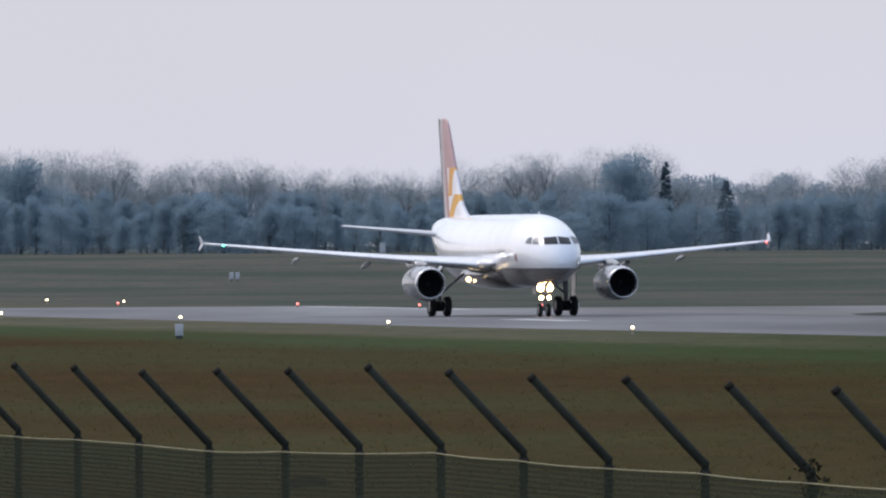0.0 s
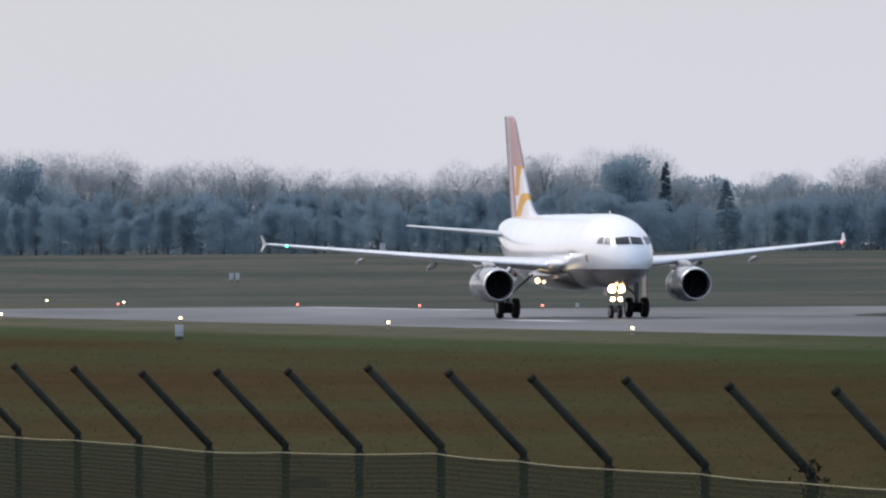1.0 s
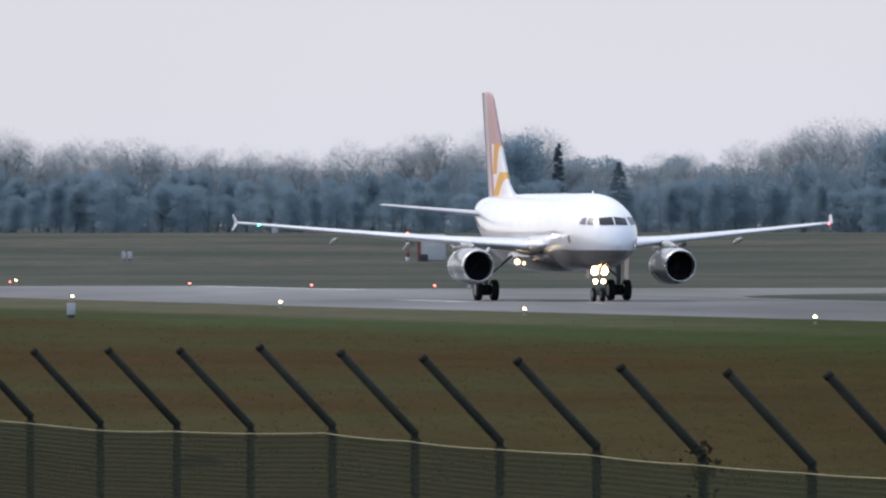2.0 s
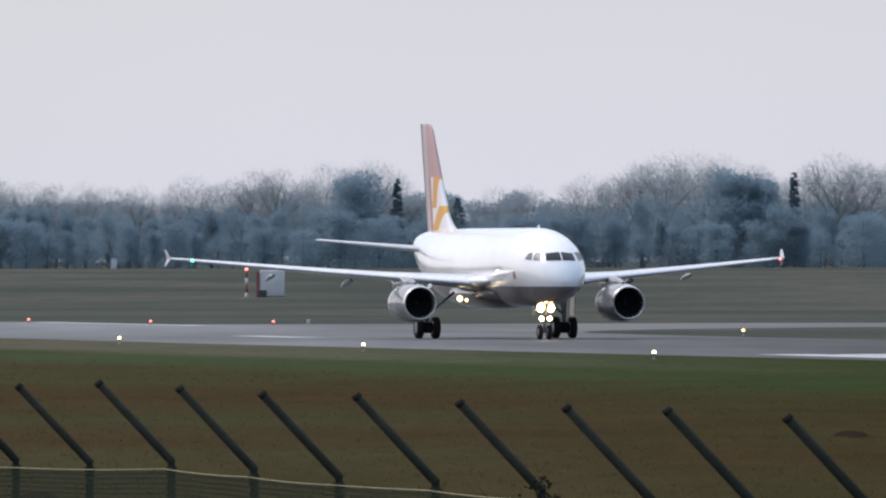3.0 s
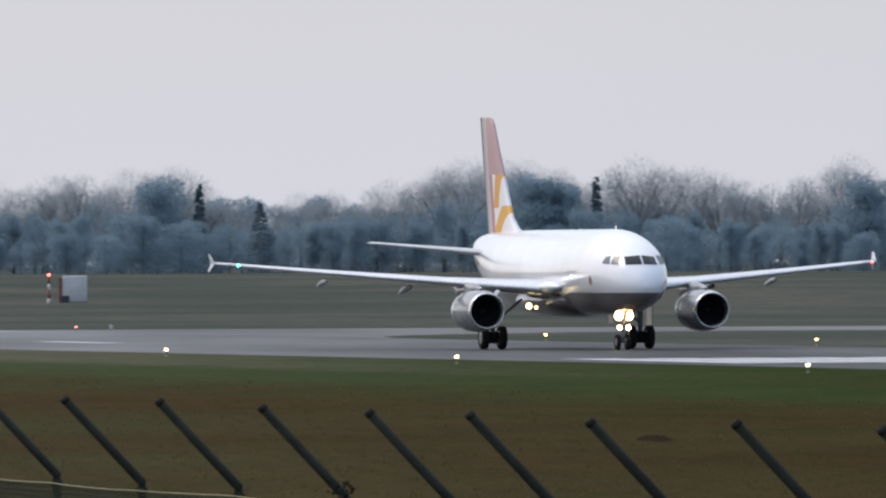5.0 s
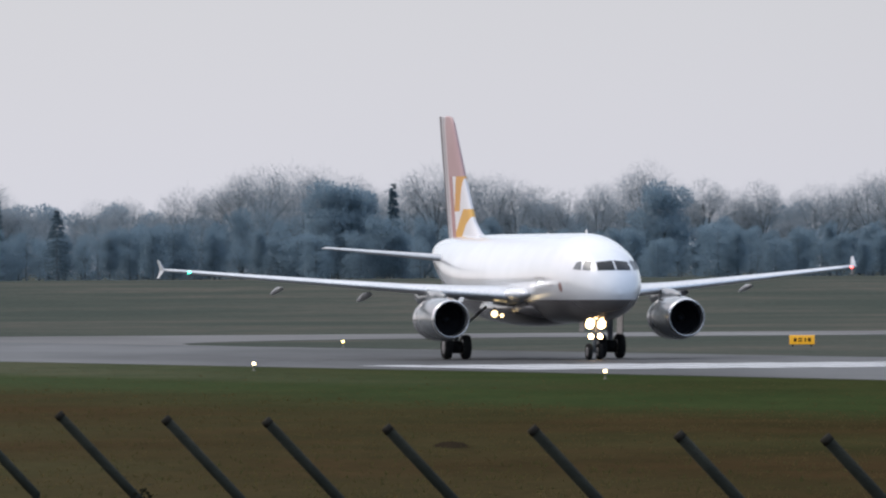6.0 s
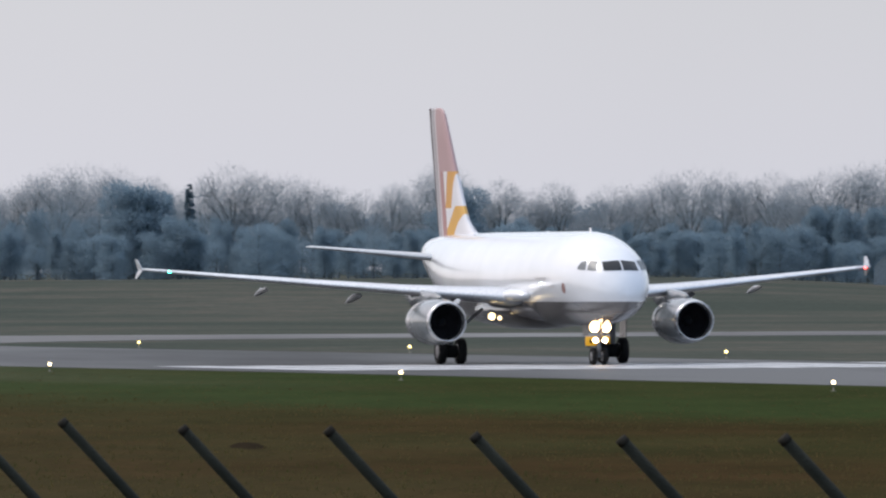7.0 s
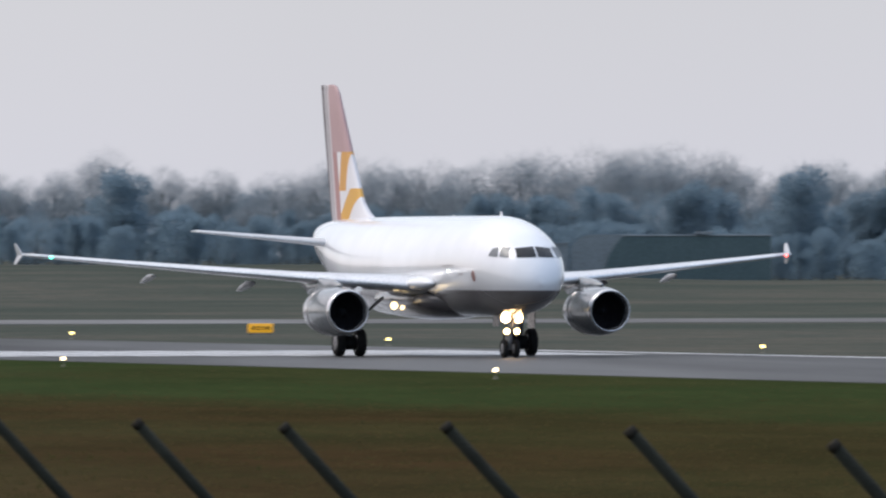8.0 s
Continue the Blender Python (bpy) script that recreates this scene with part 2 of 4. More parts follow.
def spin(bm, profile, axis="X", n=24, cap=False):
    """A body of revolution from (along, radius) pairs."""
    rings = []
    for a, r in profile:
        rings.append([Vector((a, r * math.cos(t), r * math.sin(t))) if axis == "X" else
                      Vector((r * math.cos(t), r * math.sin(t), a)) if axis == "Z" else
                      Vector((r * math.sin(t), a, r * math.cos(t)))
                      for t in (2 * math.pi * k / n for k in range(n))])
    loft(bm, rings, cap)


def shifted(bm, start, offset):
    bm.verts.ensure_lookup_table()
    for v in bm.verts[start:]:
        v.co += Vector(offset)


# ---- ground, runway, taxiway ----
def smooth_step(a, b, x):
    t = min(1.0, max(0.0, (x - a) / (b - a)))
    return t * t * (3 - 2 * t)


def ground_height(x, y):
    """Flat by the runway, a low bank by the fence, and a gentle rise towards the woods."""
    d = math.hypot(x, y)
    side = math.degrees(math.atan2(x, max(y, 1.0)))
    rise = 3.0 * smooth_step(1250, 2050, d) * (1 - 0.75 * smooth_step(4.6, 5.8, side)) if y > 0 else 0.0
    bank = 0.9 * (1 - smooth_step(110, 190, d))
    return rise + bank + (0.0 if d < 2300 else (d - 2300) * 0.0002)


def build_ground():
    bm = bmesh.new()
    rows = [-400, -60, 0, 30, 60, 100, 125, 150, 170, 200, 260, 340, 430, 520, 620, 720, 820, 930, 1050, 1150, 1250,
            1330, 1420, 1510, 1600, 1690, 1780, 1870, 1960, 2060, 2300, 2700, 3400, 4800]
    cols = [-2400, -1000, -500, -250, -160, -110, -70, -40, -15, 10, 35, 60, 85, 110, 135, 160, 185, 210, 240, 300, 380, 600, 1200, 2400]
    grid = [[bm.verts.new((x, y, ground_height(x, y))) for x in cols] for y in rows]
    for a, b in zip(grid, grid[1:]):
        for i in range(len(cols) - 1):
            bm.faces.new((a[i], a[i + 1], b[i + 1], b[i]))
    tagged(part("ground", bm, GRASS), "flat airfield turf, brown and olive green in late winter", "ground", kind="structure")


def slab(name, corners, z, mat, label, category):
    """A thin paved sheet on the ground from corners in the runway's measure."""
    bm = bmesh.new()
    top = [bm.verts.new(strip(u, w, z)) for u, w in corners]
    low = [bm.verts.new(strip(u, w, -0.2)) for u, w in corners]
    bm.faces.new(top)
    for i in range(len(top)):
        j = (i + 1) % len(top)
        bm.faces.new((top[i], low[i], low[j], top[j]))
    bmesh.ops.recalc_face_normals(bm, faces=bm.faces)
    return tagged(part(name, bm, mat, smooth=False), label, category, kind="structure")


def build_paving():
    fillet = [(-95 + 82 * (1 - math.cos(a)), 44 + 52 * (1 - math.sin(a))) for a in (math.pi / 2 * k / 8 for k in range(9))]
    slab("runway", [(-195, 4), (60, 4), (200, 6.8), (640, 7.5), (640, 44), (-13, 44)] + [(-150, 44), (-195, 44)], 0.02, ASPHALT,
         "worn dark grey asphalt runway with pale streaks", "runway")
    slab("taxiway", [(-150, 44), (-13, 44)] + [p for p in reversed(fillet)][1:-1] + [(-95, 96), (-95, 700), (-150, 700)], 0.024, TAXI_ASPHALT,
         "pale grey asphalt taxiway meeting the runway's end", "taxiway")


build_ground()
build_paving()


# ---- the boundary fence ----
FENCE_TURN = radians(10.9)
FENCE_ALONG, FENCE_ACROSS = Vector((math.sin(FENCE_TURN), -math.cos(FENCE_TURN), 0)), Vector((math.cos(FENCE_TURN), math.sin(FENCE_TURN), 0))
FENCE_START = Vector((-2.81, 95.32, 0.01)) + FENCE_ACROSS * 0.437
# metres along the fence and the height of each arm's tip
POSTS = [(-5.0, 3.50), (-2.52, 3.50), (-0.07, 3.51), (2.33, 3.51), (4.94, 3.50), (7.63, 3.53), (10.08, 3.55), (12.64, 3.59),
         (15.08, 3.58), (17.45, 3.57), (19.98, 3.58), (22.59, 3.57), (25.09, 3.57), (27.31, 3.58), (29.78, 3.57), (32.56, 3.59),
         (35.14, 3.59), (37.52, 3.60), (39.95, 3.63), (42.47, 3.64), (45.03, 3.62), (47.5, 3.63), (50.0, 3.63)]


def build_fence():
    rng = random.Random(5)
    fence = empty("fence", Matrix.Identity(4), "green-grey boundary fence of cranked posts with sagging wire mesh", "fence")
    bends = []
    for a, top in POSTS:
        foot = FENCE_START + FENCE_ALONG * a
        base, bend, tip = 0.55, top - 0.455, top
        lean = FENCE_ALONG * rng.uniform(-0.012, 0.012)
        bm = bmesh.new()
        q = foot + Vector((0, 0, bend))
        end = foot - FENCE_ACROSS * 0.43 + Vector((0, 0, tip)) + lean
        way = (end - q).normalized()
        tube(bm, [foot + Vector((0, 0, base)), foot + Vector((0, 0, bend - 0.03)), q, q + way * 0.03, end],
             [0.026, 0.025, 0.026, 0.025, 0.024], 10)
        post = part("post", bm, POST, fence)
        bm = bmesh.new()
        tube(bm, [end - way * 0.02, end + way * 0.008], [0.0255, 0.025], 10)
        part("cap", bm, POST_CAP, post, "weathered end cap")
        bends.append(q)
        bm = bmesh.new()   # the clamp that holds the tension wire
        c = q + Vector((0, 0, -0.045))
        tube(bm, [c + Vector((0, 0, -0.012)), c + Vector((0, 0, 0.012))], 0.033, 8)
        part("clamp", bm, POST_CAP, post)
    # the wire along the top of the mesh
    bm = bmesh.new()
    path = []
    for a, b in zip(bends, bends[1:]):
        sag = rng.uniform(0.0, 0.008)
        for k in range(4):
            t = k / 4
            path.append(a.lerp(b, t) + Vector((0, 0, -0.045 - sag * 4 * t * (1 - t))) - FENCE_ACROSS * 0.045)
    tube(bm, path, 0.0042, 5)
    part("tension_wire", bm, CORD, fence, "pale straw-coloured tension wire")
    # chain-link panels from post to post
    for a, b in zip(bends, bends[1:]):
        bm = bmesh.new()
        run = b - a
        length = run.length
        dirn = run.normalized()
        low, top = -2.2, -0.05
        h = top - low
        step = 0.058
        k = -int(h / step) - 1
        while k * step < length:
            for sign in (1, -1):
                x0 = k * step if sign == 1 else k * step + h
                # cut the wire to the panel
                if sign == 1:
                    lo, hi = max(0.0, -x0), min(h, length - x0)
                else:
                    lo, hi = max(0.0, x0 - length), min(h, x0)
                if hi > lo:
                    p = a + dirn * (x0 + sign * lo) + Vector((0, 0, low + lo)) - FENCE_ACROSS * 0.045
                    q = a + dirn * (x0 + sign * hi) + Vector((0, 0, low + hi)) - FENCE_ACROSS * 0.045
                    tube(bm, [p, q], 0.0027, 3, cap=False)
            k += 1
        tagged(part("mesh_panel", bm, WIRE, fence, "green chain-link mesh"), kind="stuff")
    return fence


# ---- lights, signs and huts on the field ----
def edge_light(lamp, label, category="runway light", tall=0.30):
    thing = empty("runway_light", Matrix.Identity(4), label, category)
    bm = bmesh.new()
    spin(bm, [(-0.03, 0.10), (0.015, 0.10), (0.02, 0.03), (tall - 0.12, 0.028), (tall - 0.11, 0.05), (tall - 0.05, 0.06)], "Z", 10, True)
    part("stem", bm, LAMP_BODY, thing)
    bm = bmesh.new()
    spin(bm, [(tall - 0.05, 0.06), (tall + 0.0, 0.075), (tall + 0.05, 0.07), (tall + 0.08, 0.02)], "Z", 12, True)
    part("globe", bm, lamp, thing, "lit glass globe")
    return thing


def build_lights():
    first = edge_light(LAMP_WHITE, "lit white edge light on a short stem in the grass")
    first.matrix_basis = Matrix.Translation(strip(0, 0, 0))
    tagged(first, group="runway edge lights")
    for k in range(-3, 8):
        if k:
            copy_thing(first, Matrix.Translation(strip(60 * k, 0, 0)))
    far = edge_light(LAMP_YELLOW, "lit yellow-white edge light across the runway")
    far.matrix_basis = Matrix.Translation(strip(0.5, 47, 0))
    tagged(far, group="runway edge lights")
    for k in range(1, 8):
        copy_thing(far, Matrix.Translation(strip(0.5 + 60 * k, 47, 0)))
    red = edge_light(LAMP_RED, "lit red light at the runway's end", "runway end light")
    tagged(red, group="runway end lights")
    red.matrix_basis = Matrix.Translation(strip(-194, 30.5, 0))
    for u, w in ((-165, 37.6), (-137, 40.4), (-127, 46.5)):
        copy_thing(red, Matrix.Translation(strip(u, w, 0)))
    for u, w in ((-263, 37.3), (-223, 36.0)):
        copy_thing(first, Matrix.Translation(strip(u, w, 0)))


SIGN_YELLOW = glowing("sign_yellow", (1.0, 0.50, 0.03), 0.35)
SIGN_YELLOW.node_tree.nodes["Principled BSDF"].inputs["Base Color"].default_value = (0.75, 0.36, 0.02, 1)
SIGN_BLACK = simple("sign_black", (0.03, 0.025, 0.02), (0.04, 0.03, 0.02), 5.0, 0.6)
BOARD_WHITE = simple("board_white", (0.55, 0.57, 0.60), (0.46, 0.48, 0.51), 3.0, 0.6)
HUT_WHITE = simple("hut_white", (0.56, 0.58, 0.59), (0.48, 0.50, 0.51), 0.8, 0.6)
HUT_RED = simple("hut_red", (0.26, 0.09, 0.08), (0.20, 0.07, 0.065), 0.8, 0.6)
DARK_METAL = simple("dark_metal", (0.05, 0.055, 0.06), (0.07, 0.075, 0.08), 4.0, 0.5)


def facing(u, w, z=0.0, turn=None):
    p = strip(u, w, z)
    return pose(p.x, p.y, z, 0, 0, -math.degrees(math.atan2(p.x, p.y)) if turn is None else turn)


def build_sign():
    thing = empty("taxiway_sign", facing(28, 66), "lit orange-yellow guidance sign standing on the grass", "sign")
    bm = bmesh.new()
    box(bm, (-0.68, -0.12, 0.12), (0.68, 0.12, 0.62), 0.02)
    part("cabinet", bm, SIGN_YELLOW, thing)
    for x0, x1, z0, z1 in ((-0.45, -0.30, 0.27, 0.47), (-0.22, 0.02, 0.27, 0.34), (-0.22, 0.02, 0.40, 0.47), (0.14, 0.22, 0.27, 0.47), (0.32, 0.48, 0.27, 0.47)):
        bm = bmesh.new()
        box(bm, (x0, -0.132, z0), (x1, -0.118, z1))
        part("mark", bm, SIGN_BLACK, thing, "dark bar of lettering", False)
    for x in (-0.5, 0.5):
        bm = bmesh.new()
        tube(bm, [(x, 0, -0.05), (x, 0, 0.14)], 0.04, 8)
        part("leg", bm, DARK_METAL, thing)


def build_marker():
    thing = empty("marker_board", facing(133.8, -24.1), "small white marker board on a dark foot in the grass", "marker")
    bm = bmesh.new()
    box(bm, (-0.19, -0.05, 0.14), (0.19, 0.05, 0.68), 0.015)
    part("board", bm, BOARD_WHITE, thing)
    bm = bmesh.new()
    box(bm, (-0.15, -0.06, -0.05), (0.15, 0.06, 0.15), 0.01)
    part("foot", bm, DARK_METAL, thing)


build_fence()
build_lights()
build_sign()
build_marker()


# ---- the airliner: x forward from the main wheels, y to its left, z up ----
def fuselage_paint():
    """White above, a warm grey belly below a level line."""
    m, n, l, s = material("fuselage_paint", 0.25)
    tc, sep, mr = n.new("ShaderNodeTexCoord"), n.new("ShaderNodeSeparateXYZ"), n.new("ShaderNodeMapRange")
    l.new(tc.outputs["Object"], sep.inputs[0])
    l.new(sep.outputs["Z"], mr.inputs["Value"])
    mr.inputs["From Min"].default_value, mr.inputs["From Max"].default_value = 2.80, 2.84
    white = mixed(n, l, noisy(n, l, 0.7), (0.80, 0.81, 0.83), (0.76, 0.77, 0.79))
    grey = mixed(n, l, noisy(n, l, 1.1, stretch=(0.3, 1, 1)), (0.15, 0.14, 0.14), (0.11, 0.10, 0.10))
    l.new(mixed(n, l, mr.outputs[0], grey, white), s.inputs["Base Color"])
    s.inputs["Coat Weight"].default_value, s.inputs["Coat Roughness"].default_value = 1.0, 0.16
    bumped(n, l, s, noisy(n, l, 1.6, stretch=(1, 0.4, 0.4)), 0.02, 0.02)
    return m


def fin_paint():
    """Plum and silver bands by the trailing edge, then orange and yellow blocks on white."""
    m, n, l, s = material("fin_paint", 0.45)
    s.inputs["Specular IOR Level"].default_value = 0.3
    tc, sep = n.new("ShaderNodeTexCoord"), n.new("ShaderNodeSeparateXYZ")
    l.new(tc.outputs["Object"], sep.inputs[0])

    def madd(a, k, c):
        q = n.new("ShaderNodeMath")
        q.operation = "MULTIPLY_ADD"
        for socket, value in zip(q.inputs, (a, k, c)):
            if isinstance(value, bpy.types.NodeSocket):
                l.new(value, socket)
            else:
                socket.default_value = value
        return q.outputs[0]
    # metres forward of the swept trailing edge
    ahead = madd(sep.outputs["Z"], 0.246, madd(sep.outputs["X"], 1.0, 15.10))
    ramp = n.new("ShaderNodeValToRGB")
    ramp.color_ramp.interpolation = "CONSTANT"
    stops = [(0.0, (0.11, 0.09, 0.10)), (0.06, (0.48, 0.47, 0.48)), (0.12, (0.34, 0.29, 0.30)), (0.17, (0.56, 0.53, 0.54)),
             (0.235, (0.40, 0.22, 0.21)), (0.41, (0.70, 0.68, 0.69))]
    el = ramp.color_ramp.elements
    el[0].color = (*stops[0][1], 1)
    el[1].position, el[1].color = stops[1][0], (*stops[1][1], 1)
    for p, c in stops[2:]:
        e = el.new(p)
        e.color = (*c, 1)
    l.new(madd(ahead, 0.2, 0.0), ramp.inputs[0])
    # a yellow diagonal and an orange wedge beside the bands
    def inside(v, lo, hi):
        a, b, c = n.new("ShaderNodeMath"), n.new("ShaderNodeMath"), n.new("ShaderNodeMath")
        a.operation, b.operation, c.operation = "GREATER_THAN", "LESS_THAN", "MULTIPLY"
        a.inputs[1].default_value, b.inputs[1].default_value = lo, hi
        l.new(v, a.inputs[0]), l.new(v, b.inputs[0])
        l.new(a.outputs[0], c.inputs[0]), l.new(b.outputs[0], c.inputs[1])
        return c.outputs[0]

    def both(a, b):
        c = n.new("ShaderNodeMath")
        c.operation = "MULTIPLY"
        l.new(a, c.inputs[0]), l.new(b, c.inputs[1])
        return c.outputs[0]
    z = sep.outputs["Z"]
    col = ramp.outputs[0]
    # mauve above; below it a steep block along the leading edge
    steep = madd(z, -0.55, madd(ahead, 1.0, 0.55 * 7.3))
    col = mixed(n, l, both(inside(ahead, 1.15, 9.0), inside(z, 8.8, 12.0)), col, (0.44, 0.29, 0.29))
    slant = madd(z, -1.9, madd(ahead, 1.0, 1.9 * 6.55))             # and a block that leans back under it
    # both painted blocks have their orange dulled, haze mixed into the colour
    col = mixed(n, l, both(inside(steep, 2.1, 3.4), inside(z, 7.1, 8.8)), col, (0.62, 0.32, 0.08))
    col = mixed(n, l, both(both(inside(slant, 2.9, 4.75), inside(z, 5.0, 7.2)), inside(ahead, 2.0, 9.0)), col, (0.64, 0.35, 0.07))
    l.new(col, s.inputs["Base Color"])
    return m


HULL = fuselage_paint()
FIN = fin_paint()
WING_GREY = simple("wing_grey", (0.62, 0.64, 0.67), (0.55, 0.57, 0.60), 0.8, 0.38)
LEADING = simple("leading_edge_metal", (0.80, 0.81, 0.83), (0.72, 0.73, 0.75), 1.5, 0.28, 0.6)
NACELLE = simple("nacelle_paint", (0.225, 0.245, 0.255), (0.19, 0.205, 0.215), 0.9, 0.22)
NACELLE.node_tree.nodes["Principled BSDF"].inputs["Coat Weight"].default_value = 0.4
FAIRING = simple("fairing_grey", (0.44, 0.45, 0.47), (0.37, 0.38, 0.40), 1.0, 0.5)
LIP = simple("inlet_lip_metal", (0.72, 0.72, 0.73), (0.62, 0.62, 0.63), 2.0, 0.25, 0.8)
FAN = simple("fan_blade", (0.022, 0.022, 0.026), (0.016, 0.016, 0.02), 4.0, 0.55, 0.0)
DUCT = simple("inlet_duct", (0.022, 0.024, 0.028), (0.016, 0.018, 0.022), 3.0, 0.6)
HOT = simple("exhaust_metal", (0.50, 0.38, 0.30), (0.38, 0.28, 0.23), 3.0, 0.35, 0.9)
GLASS = simple("cockpit_glass", (0.012, 0.016, 0.022), (0.02, 0.024, 0.03), 2.0, 0.08)
GLASS.node_tree.nodes["Principled BSDF"].inputs["Specular IOR Level"].default_value = 0.25
# side panes: the reflected sky is put into a lighter grey base colour
SIDE_GLASS = simple("side_window_glass", (0.10, 0.12, 0.135), (0.13, 0.15, 0.165), 2.0, 0.35)
TYRE = simple("tyre_rubber", (0.018, 0.018, 0.019), (0.028, 0.027, 0.026), 6.0, 0.85)
RIM = simple("wheel_rim", (0.30, 0.30, 0.31), (0.22, 0.22, 0.23), 6.0, 0.4, 0.5)
STRUT = simple("strut_paint", (0.42, 0.43, 0.44), (0.33, 0.33, 0.34), 5.0, 0.4)
EMBLEM = simple("emblem", (0.30, 0.16, 0.14), (0.24, 0.13, 0.12), 5.0, 0.4)
MARK = simple("faint_mark", (0.50, 0.49, 0.49), (0.44, 0.43, 0.43), 4.0, 0.4)
BEAM = glowing("landing_lamp", (1.0, 0.62, 0.28), 22.0)
BEAM_WING = glowing("wing_lamp", (1.0, 0.72, 0.35), 3.8)
NAV_GREEN = glowing("nav_green", (0.05, 1.0, 0.62), 8.0)
NAV_RED = glowing("nav_red", (1.0, 0.08, 0.06), 6.0)
NAV_WHITE = glowing("scan_lamp", (0.9, 1.0, 0.95), 6.0)

NOSE = 16.22
SWEEP, RISE = 0.555, 0.078   # of the wing's leading edge, metres for each metre out
# metres aft of the nose, height of the axis, half width, half height
HULL_STATIONS = [(0.0, 3.10, 0.03, 0.03), (0.12, 3.12, 0.38, 0.36), (0.45, 3.20, 0.78, 0.74), (1.0, 3.34, 1.15, 1.11), (1.7, 3.47, 1.44, 1.42),
                 (2.5, 3.60, 1.68, 1.70), (3.5, 3.70, 1.85, 1.90), (5.0, 3.80, 1.96, 2.08), (6.5, 3.83, 1.975, 2.12), (12.0, 3.83, 1.975, 2.12),
                 (18.0, 3.83, 1.975, 2.12), (22.0, 3.84, 1.97, 2.11), (24.5, 3.93, 1.90, 2.00), (27.0, 4.15, 1.68, 1.77), (29.5, 4.45, 1.36, 1.44),
                 (31.5, 4.72, 1.04, 1.10), (33.0, 4.93, 0.74, 0.79), (34.0, 5.05, 0.46, 0.50), (34.4, 5.08, 0.22, 0.25)]


def hull_at(n):
    """Axis height, half width and half height at a distance from the nose."""
    st = HULL_STATIONS
    n = min(max(n, 0.0), st[-1][0])
    i = max(k for k in range(len(st) - 1) if st[k][0] <= n)
    a, b = st[i], st[i + 1]
    t = (n - a[0]) / (b[0] - a[0])
    out = []
    for c in (1, 2, 3):
        def slope(k):
            if k == 0 or k == len(st) - 1:
                return (st[min(k + 1, len(st) - 1)][c] - st[max(k - 1, 0)][c]) / (st[min(k + 1, len(st) - 1)][0] - st[max(k - 1, 0)][0])
            s0 = (st[k][c] - st[k - 1][c]) / (st[k][0] - st[k - 1][0])
            s1 = (st[k + 1][c] - st[k][c]) / (st[k + 1][0] - st[k][0])
            return 0.0 if s0 * s1 <= 0 else 2 * s0 * s1 / (s0 + s1)
        h = b[0] - a[0]
        out.append((2 * t ** 3 - 3 * t ** 2 + 1) * a[c] + (t ** 3 - 2 * t ** 2 + t) * h * slope(i)
                   + (-2 * t ** 3 + 3 * t ** 2) * b[c] + (t ** 3 - t ** 2) * h * slope(i + 1))
    return out


def hull_front(y, z, out=0.0):
    """The skin met from ahead at a given side and height."""
    lo, hi = 0.0, 6.0
    for _ in range(40):
        mid = (lo + hi) / 2
        c, w, h = hull_at(mid)
        if (y / w) ** 2 + ((z - c) / h) ** 2 > 1:
            lo = mid
        else:
            hi = mid
    return Vector((NOSE - lo + out, y * (1 + out * 0.3), z + out * 0.4))


def hull_side(n, z, sign, out=0.0):
    c, w, h = hull_at(n)
    y = w * math.sqrt(max(0.0, 1 - ((z - c) / h) ** 2))
    return Vector((NOSE - n + out * 0.3, sign * (y + out), z + out * 0.3))


def skin_patch(name, corner, mat, parent, label="", thick=0.02, m=6):
    """A slightly proud pane from a function of (s, t) and its offset."""
    bm = bmesh.new()
    top = [[bm.verts.new(corner(i / m, j / m, thick)) for i in range(m + 1)] for j in range(m + 1)]
    low = [[bm.verts.new(corner(i / m, j / m, -0.02)) for i in range(m + 1)] for j in range(m + 1)]
    for j in range(m):
        for i in range(m):
            bm.faces.new((top[j][i], top[j][i + 1], top[j + 1][i + 1], top[j + 1][i]))
    rim = [(0, i) for i in range(m)] + [(j, m) for j in range(m)] + [(m, i) for i in range(m, 0, -1)] + [(j, 0) for j in range(m, 0, -1)]
    for k in range(len(rim)):
        (a, b), (c, d) = rim[k], rim[(k + 1) % len(rim)]
        bm.faces.new((top[a][b], low[a][b], low[c][d], top[c][d]))
    bmesh.ops.recalc_face_normals(bm, faces=bm.faces)
    return part(name, bm, mat, parent, label, smooth=False)


def airfoil(chord, thick, n=14):
    """Points round a wing section, from the trailing edge over the top: (back from the leading edge, up)."""
    pts = []
    for k in range(n * 2):
        t = k / (n * 2) * 2 * math.pi
        c = (1 + math.cos(t)) / 2
        th = 5 * (0.2969 * math.sqrt(max(c, 0)) - 0.126 * c - 0.3516 * c * c + 0.2843 * c ** 3 - 0.1036 * c ** 4)
        camber = 0.02 * math.sin(math.pi * c)
        pts.append((c * chord, chord * camber + (1 if t < math.pi else -1) * th * thick * chord))
    return pts


def surface(bm, stations):
    """A wing-like body: stations of (leading edge x, y, z, chord, relative thickness)."""
    loft(bm, [[(x - c, y, z + h) for c, h in airfoil(chord, th)] for x, y, z, chord, th in stations])


